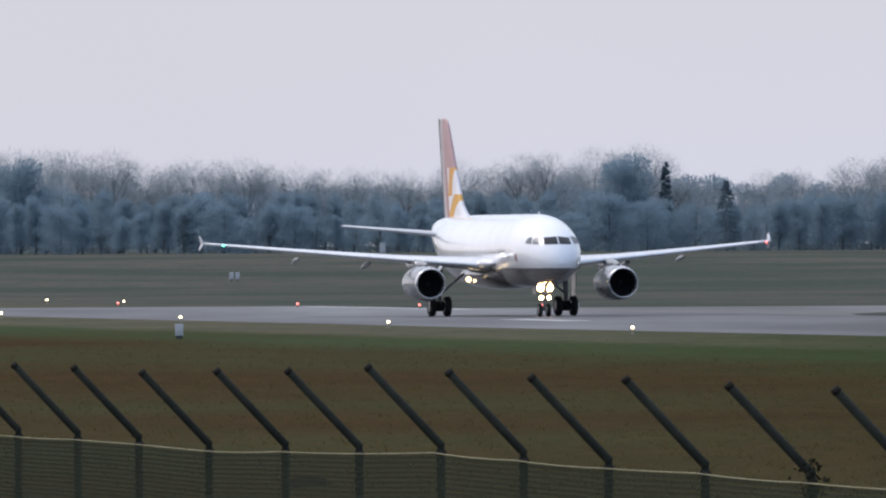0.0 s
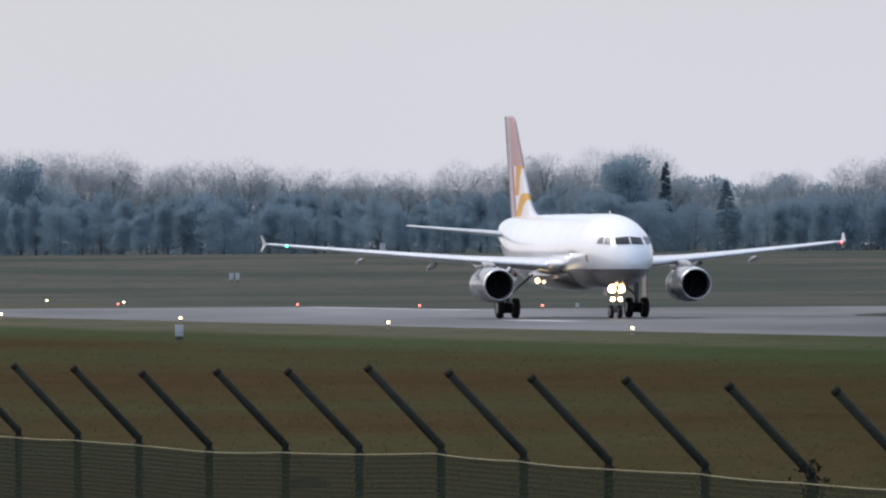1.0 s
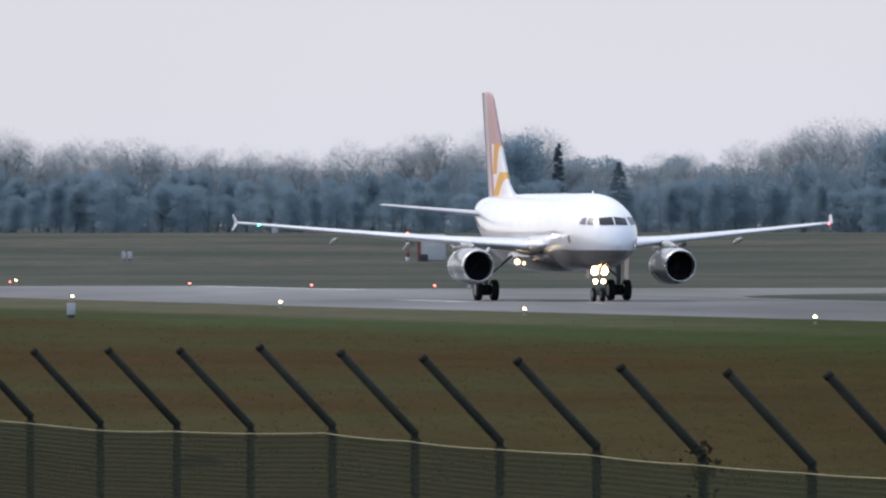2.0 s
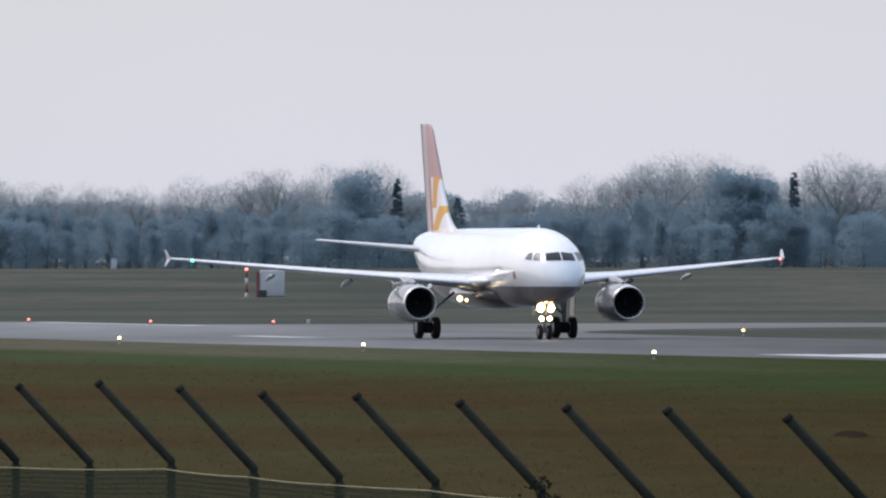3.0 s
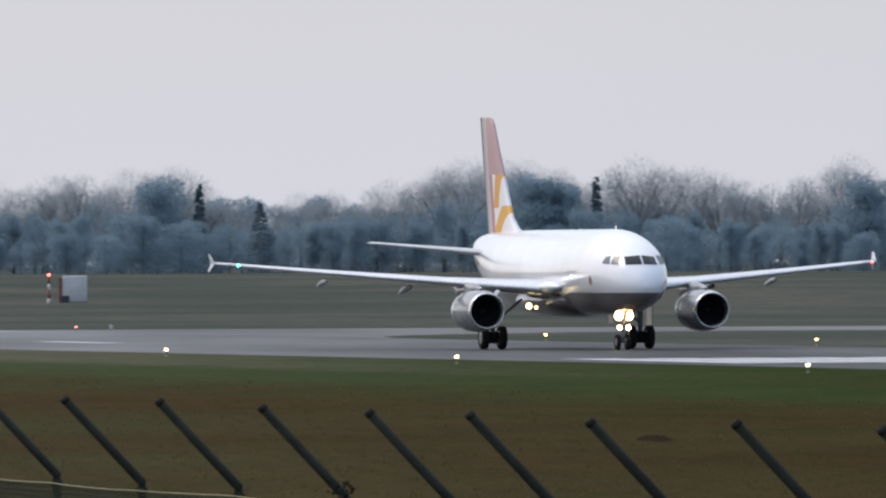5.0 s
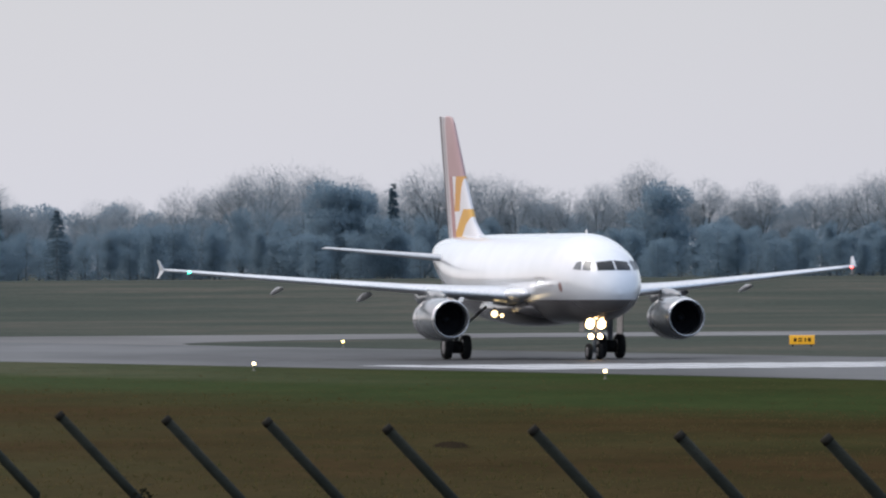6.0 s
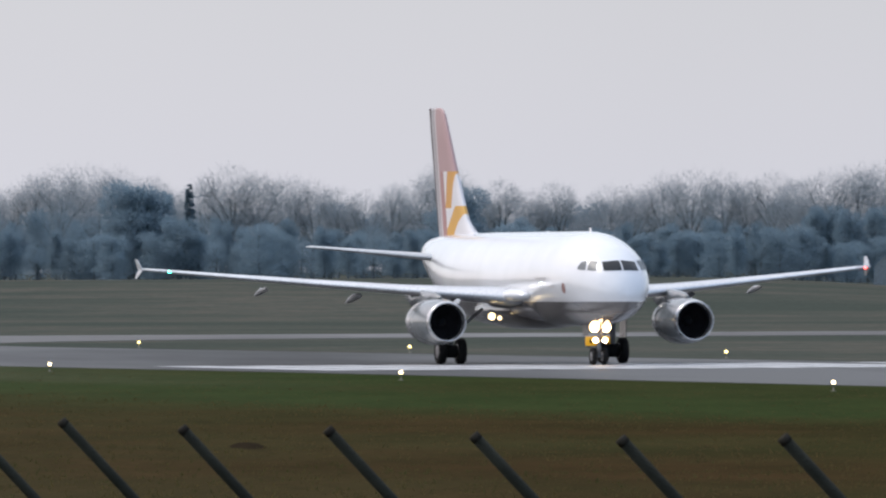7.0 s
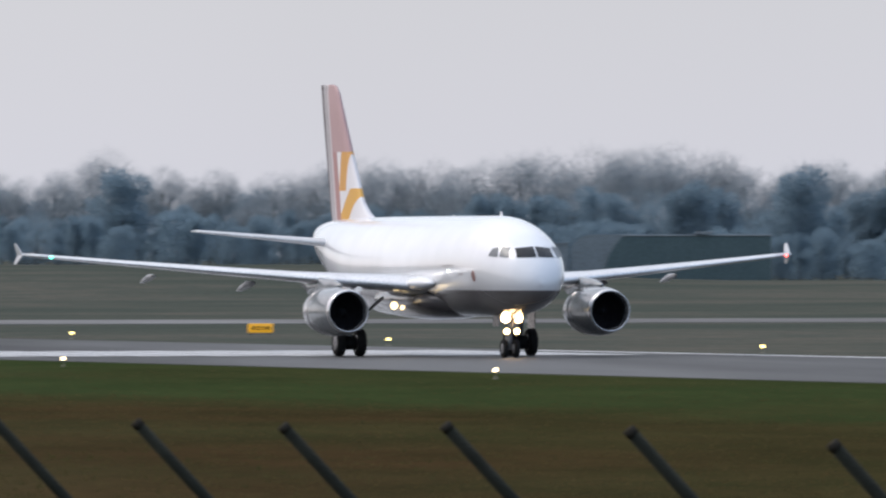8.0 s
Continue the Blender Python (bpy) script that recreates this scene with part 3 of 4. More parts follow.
def build_airliner():
    plane = empty("airliner", Matrix.Identity(4), "white twin-engined airliner with grey belly and lit lamps", "airplane")
    # hull
    bm = bmesh.new()
    stops = sorted({0.0, 0.03, 0.07, *(0.12 * 1.18 ** k for k in range(20)), *(3.5 + 0.75 * k for k in range(41)), 34.0, 34.4})
    rings = []
    for n in stops:
        if n > 34.4:
            continue
        c, w, h = hull_at(n)
        rings.append([(NOSE - n, w * math.sin(t), c + h * math.cos(t)) for t in (2 * math.pi * k / 48 for k in range(48))])
    loft(bm, rings)
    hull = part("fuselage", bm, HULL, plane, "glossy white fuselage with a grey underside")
    # belly fairing
    bm = bmesh.new()
    prof = [(7.2, 0.15, 0.1), (6.6, 1.2, 0.45), (5.2, 1.85, 0.72), (3.0, 2.12, 0.85), (0.0, 2.15, 0.88), (-2.5, 2.0, 0.8), (-4.5, 1.4, 0.55), (-6.0, 0.2, 0.1)]
    loft(bm, [[(x, w * math.cos(t), 2.42 + h * math.sin(t)) for t in (2 * math.pi * k / 24 for k in range(24))] for x, w, h in prof])
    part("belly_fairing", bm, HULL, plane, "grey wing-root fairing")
    # the white bulge where each wing's leading edge meets the hull
    for sign in (1, -1):
        bm = bmesh.new()
        spin(bm, [(1.7, 0.02), (1.45, 0.22), (0.9, 0.40), (0.0, 0.50), (-1.2, 0.42), (-2.2, 0.05)], "X", 20, True)
        for v in bm.verts:
            v.co = Vector((v.co.x + 4.9, v.co.y * 0.95 + sign * (2.05 - 0.06 * v.co.x), v.co.z * 0.62 + 3.10))
        part("wing_root_fairing", bm, HULL, plane, "white rounded wing-root fairing")
    # cockpit panes
    for sign in (1, -1):
        def front(s, t, o, sign=sign):
            z = 4.21 + (0.44 - 0.05 * s) * t
            return hull_front(sign * (0.04 + (0.76 - 0.05 * t) * s), z - 0.02 * s, o)
        skin_patch("windscreen", front, GLASS, plane, "dark cockpit windscreen")
        def mid(s, t, o, sign=sign):
            return hull_side(1.36 + 0.50 * s + 0.36 * t * (1 - 0.3 * s), 4.19 + 0.03 * s + (0.42 + 0.02 * s) * t, sign, o)
        skin_patch("side_window", mid, SIDE_GLASS, plane, "cockpit side window greyed by painted sky reflection")
        def back(s, t, o, sign=sign):
            return hull_side(1.98 + 0.62 * s + 0.28 * t * (1 - 1.2 * s), 4.22 + 0.04 * s + (0.41 - 0.10 * s) * t, sign, o)
        skin_patch("side_window", back, SIDE_GLASS, plane, "cockpit side window greyed by painted sky reflection")
        # a round emblem and a short faint mark on the forward side
        def disc(s, t, o, sign=sign):
            r, a = math.sqrt(max(s, 1e-4)) * 0.24, 2 * math.pi * t
            return hull_side(3.9 + r * math.cos(a), 3.42 + r * math.sin(a), sign, o)
        skin_patch("emblem", disc, EMBLEM, plane, "small dull red emblem", 0.006, 10)
        for n0, n1, z0 in ((5.2, 5.9, 3.44), (6.5, 8.3, 3.80)):
            def mark(s, t, o, sign=sign, n0=n0, n1=n1, z0=z0):
                return hull_side(n0 + (n1 - n0) * s, z0 + 0.10 * t, sign, o)
            skin_patch("lettering_bar", mark, MARK, plane, "faint grey bar of lettering", 0.005)
        def tail_mark(s, t, o, sign=sign):
            r, a = math.sqrt(max(s, 1e-4)) * 0.2, 2 * math.pi * t
            return hull_side(32.4 + r * math.cos(a), 4.78 + r * math.sin(a), sign, o)
        skin_patch("tail_vent", tail_mark, EMBLEM, plane, "small brownish vent near the tail cone", 0.006, 8)
    # wings
    for sign, side in ((1, NAV_RED), (-1, NAV_GREEN)):
        def st(y, chord, th, up=0.0):
            return (4.8 - (y - 1.9) * SWEEP, sign * y, 2.95 + (y - 1.9) * RISE + 0.0006 * y * y + up, chord, th)
        bm = bmesh.new()
        surface(bm, [st(1.2, 6.6, 0.14), st(1.9, 6.1, 0.14), st(4.0, 4.95, 0.13), st(6.4, 3.75, 0.12), st(9.5, 3.05, 0.115), st(13.0, 2.3, 0.11), st(16.2, 1.62, 0.105), st(17.05, 1.42, 0.09)])
        wing = part("wing", bm, WING_GREY, plane, "pale grey swept wing")
        # bright leading edge, a thin shell just proud of the wing
        bm = bmesh.new()
        rows = []
        for y, chord, th in ((2.3, 5.85, 0.14), (4.0, 4.95, 0.13), (5.0, 4.4, 0.125), (6.4, 3.75, 0.12), (9.5, 3.05, 0.115), (13.0, 2.3, 0.11), (16.2, 1.62, 0.105)):
            x, yy, z, _, _ = st(y, chord, th)
            pts = [p for p in airfoil(chord, th * 1.02, 20) if p[0] < chord * 0.17]
            rows.append([(x + 0.012 - c, yy, z + h) for c, h in pts])
        k = min(len(r) for r in rows)
        loft(bm, [r[:k] for r in rows], cap=False, closed=False)
        part("slat", bm, LEADING, wing, "bright metal leading edge")
        # tip fence
        bm = bmesh.new()
        x, y, z = 4.8 - 15.15 * SWEEP, sign * 17.1, 2.95 + 15.15 * RISE + 0.17
        for rise in (0.50, -0.38):
            loft(bm, [[(x - 0.35, y - 0.025, z), (x - 1.25, y - 0.025, z), (x - 1.25, y + 0.025, z), (x - 0.35, y + 0.025, z)],
                      [(x - 1.15, y - 0.012 + sign * 0.10, z + rise), (x - 1.50, y - 0.012 + sign * 0.10, z + rise),
                       (x - 1.50, y + 0.012 + sign * 0.10, z + rise), (x - 1.15, y + 0.012 + sign * 0.10, z + rise)]])
        part("tip_fence", bm, WING_GREY, wing, "pale grey arrow-shaped wingtip fence", False)
        bm = bmesh.new()
        spin(bm, [(0.09, 0.01), (0.05, 0.055), (-0.05, 0.06), (-0.12, 0.02)], "X", 10, True)
        out = 14.85 if sign == 1 else 14.2
        shifted(bm, 0, (4.8 - out * SWEEP + 0.04, sign * (1.9 + out), 2.95 + out * RISE + 0.155))
        part("navigation_light", bm, side, wing, "lit %s navigation light" % ("red" if sign == 1 else "green"))
        # flap track fairings
        for y, size in ((4.6, 1.1), (7.8, 1.0), (11.6, 0.85)):
            bm = bmesh.new()
            spin(bm, [(0.9, 0.02), (0.4, 0.12), (-0.5, 0.17), (-1.3, 0.13), (-2.1, 0.02)], "X", 10, True)
            for v in bm.verts:
                v.co = Vector((v.co.x, v.co.y, v.co.z + (0.16 * v.co.x if v.co.x < 0 else 0))) * size
                v.co += Vector((4.8 - (y - 1.9) * SWEEP - (2.9 if y > 6 else 4.0), sign * y, 2.95 + (y - 1.9) * RISE - 0.30))
            part("flap_fairing", bm, FAIRING, wing, "dull grey flap-track fairing")
        # engine
        ey, ez, ex = sign * 5.74, 1.93, 0.60
        bm = bmesh.new()
        spin(bm, [(6.02, 0.925), (5.6, 0.99), (5.0, 1.04), (4.0, 1.05), (3.2, 1.0), (2.5, 0.92), (2.1, 0.84), (2.08, 0.81), (2.6, 0.78)], "X", 40)
        shifted(bm, 0, (ex, ey, ez))
        engine = part("engine", bm, NACELLE, plane, "grey engine nacelle under the wing")
        bm = bmesh.new()
        spin(bm, [(5.75, 0.785), (6.05, 0.79), (6.22, 0.81), (6.30, 0.845), (6.27, 0.88), (6.15, 0.905), (6.02, 0.927)], "X", 40)
        shifted(bm, 0, (ex, ey, ez))
        part("inlet_lip", bm, LIP, engine, "polished metal inlet lip")
        bm = bmesh.new()
        spin(bm, [(3.30, 1.012), (3.28, 1.022), (2.9, 0.985), (2.5, 0.932), (2.09, 0.852), (2.07, 0.83)], "X", 40)
        shifted(bm, 0, (ex, ey, ez))
        part("fan_nozzle", bm, LIP, engine, "polished metal rear cowl")
        bm = bmesh.new()
        spin(bm, [(5.76, 0.785), (5.3, 0.79), (4.9, 0.80), (4.7, 0.80), (4.69, 0.02)], "X", 32)
        shifted(bm, 0, (ex, ey, ez))
        part("inlet_duct", bm, DUCT, engine)
        for k in range(24):
            a = 2 * math.pi * k / 24
            bm = bmesh.new()
            rings = []
            for r, tw in ((0.22, 0.5), (0.5, 0.8), (0.785, 1.1)):
                rad, tan = Vector((0, math.cos(a), math.sin(a))), Vector((0, -math.sin(a), math.cos(a)))
                ch = (Vector((math.cos(tw), 0, 0)) + tan * math.sin(tw)) * (0.09 + 0.05 * r)
                nrm = Vector((math.sin(tw), 0, 0)) * 0.008
                rings.append([rad * r + ch + nrm, rad * r - ch + nrm, rad * r - ch - nrm, rad * r + ch - nrm])
            loft(bm, rings)
            shifted(bm, 0, (4.98 + ex, ey, ez))
            part("fan_blade", bm, FAN, engine, smooth=False)
        bm = bmesh.new()
        spin(bm, [(5.45, 0.01), (5.36, 0.09), (5.15, 0.19), (4.9, 0.25), (4.75, 0.25)], "X", 20, True)
        shifted(bm, 0, (ex, ey, ez))
        part("spinner", bm, DUCT, engine)
        bm = bmesh.new()
        spin(bm, [(2.9, 0.70), (2.1, 0.66), (1.5, 0.55), (1.0, 0.46), (0.98, 0.43), (1.4, 0.40)], "X", 28)
        shifted(bm, 0, (ex, ey, ez))
        part("core_nozzle", bm, HOT, engine, "bronze hot-metal exhaust nozzle")
        bm = bmesh.new()
        spin(bm, [(1.5, 0.32), (0.9, 0.25), (0.4, 0.06), (0.36, 0.01)], "X", 20, True)
        shifted(bm, 0, (ex, ey, ez))
        part("exhaust_cone", bm, HOT, engine)
        bm = bmesh.new()   # the pylon
        loft(bm, [[(5.4, ey - 0.06, ez + 1.05), (5.4, ey + 0.06, ez + 1.05), (5.3, ey + 0.05, ez + 1.15), (5.3, ey - 0.05, ez + 1.15)],
                  [(4.1, ey - 0.2, ez + 0.95), (4.1, ey + 0.2, ez + 0.95), (4.1, ey + 0.12, ez + 1.32), (4.1, ey - 0.12, ez + 1.32)],
                  [(2.6, ey - 0.22, ez + 0.75), (2.6, ey + 0.22, ez + 0.75), (2.6, ey + 0.16, ez + 1.42), (2.6, ey - 0.16, ez + 1.42)],
                  [(0.8, ey - 0.18, ez + 0.70), (0.8, ey + 0.18, ez + 0.70), (0.8, ey + 0.16, ez + 1.26), (0.8, ey - 0.16, ez + 1.26)],
                  [(-0.8, ey - 0.05, ez + 1.15), (-0.8, ey + 0.05, ez + 1.15), (-0.8, ey + 0.05, ez + 1.3), (-0.8, ey - 0.05, ez + 1.3)]])
        shifted(bm, 0, (0.3, 0, 0))
        part("pylon", bm, NACELLE, engine)
        bm = bmesh.new()   # the vortex strake on the inboard cowl
        loft(bm, [[(5.4, ey - sign * 0.80, ez + 0.80), (4.2, ey - sign * 0.80, ez + 0.84), (4.2, ey - sign * 0.78, ez + 0.81)],
                  [(4.9, ey - sign * 1.02, ez + 1.02), (4.2, ey - sign * 1.02, ez + 1.05), (4.2, ey - sign * 1.01, ez + 1.03)]])
        shifted(bm, 0, (0.4, 0, 0))
        part("strake", bm, NACELLE, engine, smooth=False)
        # tailplane
        bm = bmesh.new()
        surface(bm, [(-11.6, sign * 0.5, 4.72, 3.6, 0.11), (-12.2, sign * 1.2, 4.79, 3.3, 0.11), (-14.0, sign * 3.7, 5.06, 2.3, 0.10), (-15.75, sign * 6.15, 5.32, 1.35, 0.09), (-15.95, sign * 6.25, 5.33, 1.1, 0.06)])
        part("tailplane", bm, WING_GREY, plane, "pale grey tailplane")
        # main gear
        bm = bmesh.new()
        tube(bm, [(0, sign * 3.75, 2.9), (0, sign * 3.79, 1.5), (0, sign * 3.795, 0.55)], [0.17, 0.14, 0.11], 12)
        tube(bm, [(0, sign * 3.3, 0.575), (0, sign * 4.29, 0.575)], 0.08, 10)
        tube(bm, [(0, sign * 2.3, 2.5), (0.05, sign * 3.7, 1.35)], 0.07, 8)
        tube(bm, [(-0.6, sign * 3.7, 2.6), (-0.1, sign * 3.78, 1.1)], 0.05, 8)
        gear = part("main_gear", bm, STRUT, plane, "painted metal landing-gear leg")
        bm = bmesh.new()
        box(bm, (-0.55, sign * 4.28 - 0.02, 1.15), (0.55, sign * 4.28 + 0.02, 2.65), 0.015)
        part("gear_door", bm, HULL, gear, "white gear door", False)
        bm = bmesh.new()
        spin(bm, [(-0.27, 0.10), (-0.26, 0.30), (0.26, 0.30), (0.27, 0.10)], "Y", 18, True)
        shifted(bm, 0, (0, sign * 3.795, 0.585))
        part("brake", bm, TYRE, gear, "dark brake pack")
        for dy in (-0.46, 0.46):
            wheel_parts(gear, 0.0, sign * 3.795 + dy, 0.585, 0.40)
        # landing lamp under the wing root
        lamp("landing_light", plane, (3.3, sign * 2.75, 2.16), 0.19, BEAM_WING)
        lamp("landing_light", plane, (3.2, sign * 2.36, 2.08), 0.11, BEAM_WING)
        lamp("scan_light", plane, tuple(hull_side(7.3, 3.62, sign, 0.03)), 0.055, NAV_WHITE)
    # fin and rudder
    bm = bmesh.new()
    rings = []
    for z, le, te in ((5.35, -8.3, -16.1), (5.75, -9.2, -16.3), (6.1, -10.35, -16.5), (6.6, -11.3, -16.65), (8.5, -12.9, -17.2), (10.2, -14.25, -17.7), (11.35, -15.15, -18.0), (11.66, -15.5, -18.08), (11.75, -16.05, -18.1)):
        rings.append([(le - c, h, z) for c, h in airfoil(le - te, 0.10 if z < 11.6 else 0.06)])
    loft(bm, rings)
    part("tail_fin", bm, FIN, plane, "tail fin with plum bands and orange and yellow blocks on white")
    # nose gear
    bm = bmesh.new()
    tube(bm, [(11.7, 0, 2.2), (11.43, 0, 1.0), (11.39, 0, 0.38)], [0.11, 0.085, 0.07], 12)
    tube(bm, [(11.39, -0.33, 0.385), (11.39, 0.33, 0.385)], 0.05, 10)
    tube(bm, [(12.65, 0, 2.1), (11.5, 0, 1.15)], 0.045, 8)
    gear = part("nose_gear", bm, STRUT, plane, "painted metal nose-gear leg")
    for y in (-0.25, 0.25):
        wheel_parts(gear, 11.39, y, 0.385, 0.22)
    for y in (-0.42, 0.42):
        bm = bmesh.new()
        box(bm, (10.3, y - 0.012, 1.3), (11.2, y + 0.012, 2.0), 0.01)
        part("gear_door", bm, HULL, gear, "white gear door", False)
    for y, z, r in ((-0.27, 1.66, 0.23), (0.27, 1.66, 0.23), (-0.22, 1.10, 0.14), (0.22, 1.10, 0.14)):
        lamp("taxi_light", gear, (11.67, y, z), r, BEAM)
    # aerials on the roof
    for x, h in ((10.4, 0.26), (3.2, 0.14)):
        bm = bmesh.new()
        loft(bm, [[(x, -0.02, 5.8), (x - 0.4, -0.02, 5.8), (x - 0.4, 0.02, 5.8), (x, 0.02, 5.8)],
                  [(x - 0.22, -0.01, 5.85 + h), (x - 0.42, -0.01, 5.85 + h), (x - 0.42, 0.01, 5.85 + h), (x - 0.22, 0.01, 5.85 + h)]])
        part("aerial", bm, HULL, hull, smooth=False)
    return plane


def wheel_parts(gear, x, y, r, w):
    bm = bmesh.new()
    spin(bm, [(-w * 0.42, r * 0.55), (-w * 0.5, r * 0.75), (-w * 0.42, r * 0.94), (-w * 0.2, r), (w * 0.2, r), (w * 0.42, r * 0.94), (w * 0.5, r * 0.75), (w * 0.42, r * 0.55)], "Y", 28)
    shifted(bm, 0, (x, y, r))
    part("tyre", bm, TYRE, gear, "black rubber tyre")
    bm = bmesh.new()
    spin(bm, [(-w * 0.40, 0.02), (-w * 0.30, r * 0.25), (-w * 0.42, r * 0.56), (w * 0.42, r * 0.56), (w * 0.30, r * 0.25), (w * 0.40, 0.02)], "Y", 20, True)
    shifted(bm, 0, (x, y, r))
    part("rim", bm, RIM, gear)


def lamp(name, parent, at, r, mat):
    bm = bmesh.new()
    spin(bm, [(-0.10, r * 0.5), (-0.06, r * 0.9), (0.0, r), (0.015, r * 0.92)], "X", 16, True)
    shifted(bm, 0, at)
    house = part(name, bm, STRUT, parent)
    bm = bmesh.new()
    spin(bm, [(0.012, r * 0.90), (0.03, r * 0.75), (0.04, 0.01)], "X", 16, True)
    shifted(bm, 0, at)
    part("lens", bm, mat, house, "lit lamp lens")


airliner = build_airliner()


# ---- runway paint and bare patches ----
def build_paint():
    def bar(u0, u1, w0, w1, name, parent=None):
        bm = bmesh.new()
        n = max(1, int((u1 - u0) / 4))
        for k in range(n):
            a, b = u0 + (u1 - u0) * k / n, u0 + (u1 - u0) * (k + 1) / n
            lo = [bm.verts.new(strip(u, w, 0.026)) for u in (a, b) for w in (w0, w1)]
            bm.faces.new((lo[0], lo[1], lo[3], lo[2]))
        bmesh.ops.remove_doubles(bm, verts=bm.verts, dist=0.001)
        bmesh.ops.recalc_face_normals(bm, faces=bm.faces)
        return part(name, bm, PAINT_WHITE, parent, smooth=False)
    marks = empty("threshold_marking", Matrix.Identity(4), "worn white threshold bars painted across the runway", "marking", kind="structure")
    for k in range(9):
        bar(156, 188, 10.3 + 3.3 * k, 13.0 + 3.3 * k, "painted_bar", marks)
    tagged(bar(156, 630, 42.3, 43.8, "edge_line"), "worn white line along the runway's far edge", "marking", kind="structure")
    tagged(bar(-190, -133, 42.3, 43.8, "edge_line"), "worn white line along the runway's far edge", "marking", kind="structure")
    tagged(bar(-9, 9, 19.6, 21.4, "touchdown_bar"), "worn white bar painted on the runway", "marking", kind="structure")


def build_soil():
    rng = random.Random(8)
    for x, y, rx, ry in ((-2.4, 259.5, 0.55, 5.5), (16.6, 350.5, 0.5, 4.5)):
        bm = bmesh.new()
        n = 22
        centre = bm.verts.new((x, y, 0.12))
        rings = []
        for s, z in ((0.45, 0.09), (1.0, -0.02)):
            rings.append([bm.verts.new((x + rx * s * rng.uniform(0.8, 1.15) * math.cos(a), y + ry * s * rng.uniform(0.8, 1.15) * math.sin(a), z))
                          for a in (2 * math.pi * k / n for k in range(n))])
        for k in range(n):
            j = (k + 1) % n
            bm.faces.new((centre, rings[0][k], rings[0][j]))
            bm.faces.new((rings[0][k], rings[1][k], rings[1][j], rings[0][j]))
        tagged(part("earth_mound", bm, SOIL), "low mound of dark bare earth in the grass", "mound")


# ---- grass tufts on the field between fence and runway ----
def tuft_material():
    m, n, l, s = material("grass_tuft", 0.9)
    s.inputs["Specular IOR Level"].default_value = 0.1
    geo, ramp = n.new("ShaderNodeNewGeometry"), n.new("ShaderNodeValToRGB")
    stops = [(0.0, (0.115, 0.080, 0.038)), (0.35, (0.120, 0.086, 0.040)), (0.6, (0.095, 0.076, 0.034)), (1.0, (0.080, 0.078, 0.034))]
    el = ramp.color_ramp.elements
    el[0].color, el[1].color = (*stops[0][1], 1), (*stops[-1][1], 1)
    for p, c in stops[1:-1]:
        e = el.new(p)
        e.color = (*c, 1)
    l.new(geo.outputs["Random Per Island"], ramp.inputs[0])
    patch = noisy(n, l, 0.06, 0.35, 0.65, 4, (1, 0.3, 1))
    col = mixed(n, l, patch, ramp.outputs[0], mixed(n, l, 0.4, ramp.outputs[0], (0.045, 0.062, 0.02)))
    dif, tra, mix = n.new("ShaderNodeBsdfDiffuse"), n.new("ShaderNodeBsdfTranslucent"), n.new("ShaderNodeMixShader")
    l.new(col, dif.inputs["Color"])
    l.new(col, tra.inputs["Color"])
    l.new(dif.outputs[0], mix.inputs[1])
    l.new(tra.outputs[0], mix.inputs[2])
    l.new(mix.outputs[0], n["Material Output"].inputs["Surface"])
    return m


def build_tufts():
    rng = np.random.RandomState(3)
    verts, faces = [], []
    for _ in range(15000):
        d = 235.0 * (2.75 ** rng.rand())
        az = math.radians(rng.uniform(-2.3, 7.2))
        x, y = d * math.sin(az), d * math.cos(az)
        w = (x - NEAR_LIGHT[0]) * COS + (y - NEAR_LIGHT[1]) * SIN
        if w > 2.5:
            continue
        tall = (0.04 + 0.09 * rng.rand() ** 2) * (0.5 if w > -28 else 1.0)
        for _ in range(4):
            a, lean = rng.rand() * math.pi, rng.uniform(-0.12, 0.12, 2)
            wd = 0.010 + 0.018 * rng.rand()
            px, py = x + rng.uniform(-0.15, 0.15), y + rng.uniform(-0.3, 0.3)
            k = len(verts)
            verts += [(px - wd * math.cos(a), py - wd * math.sin(a), -0.02), (px + wd * math.cos(a), py + wd * math.sin(a), -0.02),
                      (px + lean[0], py + lean[1], tall * rng.uniform(0.7, 1.2))]
            faces.append((k, k + 1, k + 2))
    me = bpy.data.meshes.new("grass_tufts")
    me.from_pydata(verts, [], faces)
    me.materials.append(tuft_material())
    tagged(new("grass_tufts", me), "rough brown and olive grass tufts on the airfield", "grass", kind="stuff")


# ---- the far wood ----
# bark tinted blue-grey: the haze of distance is put into its colour
BARK = simple("hazed_bark", (0.17, 0.205, 0.225), (0.145, 0.178, 0.198), 0.6, 0.9, spread=0.22)


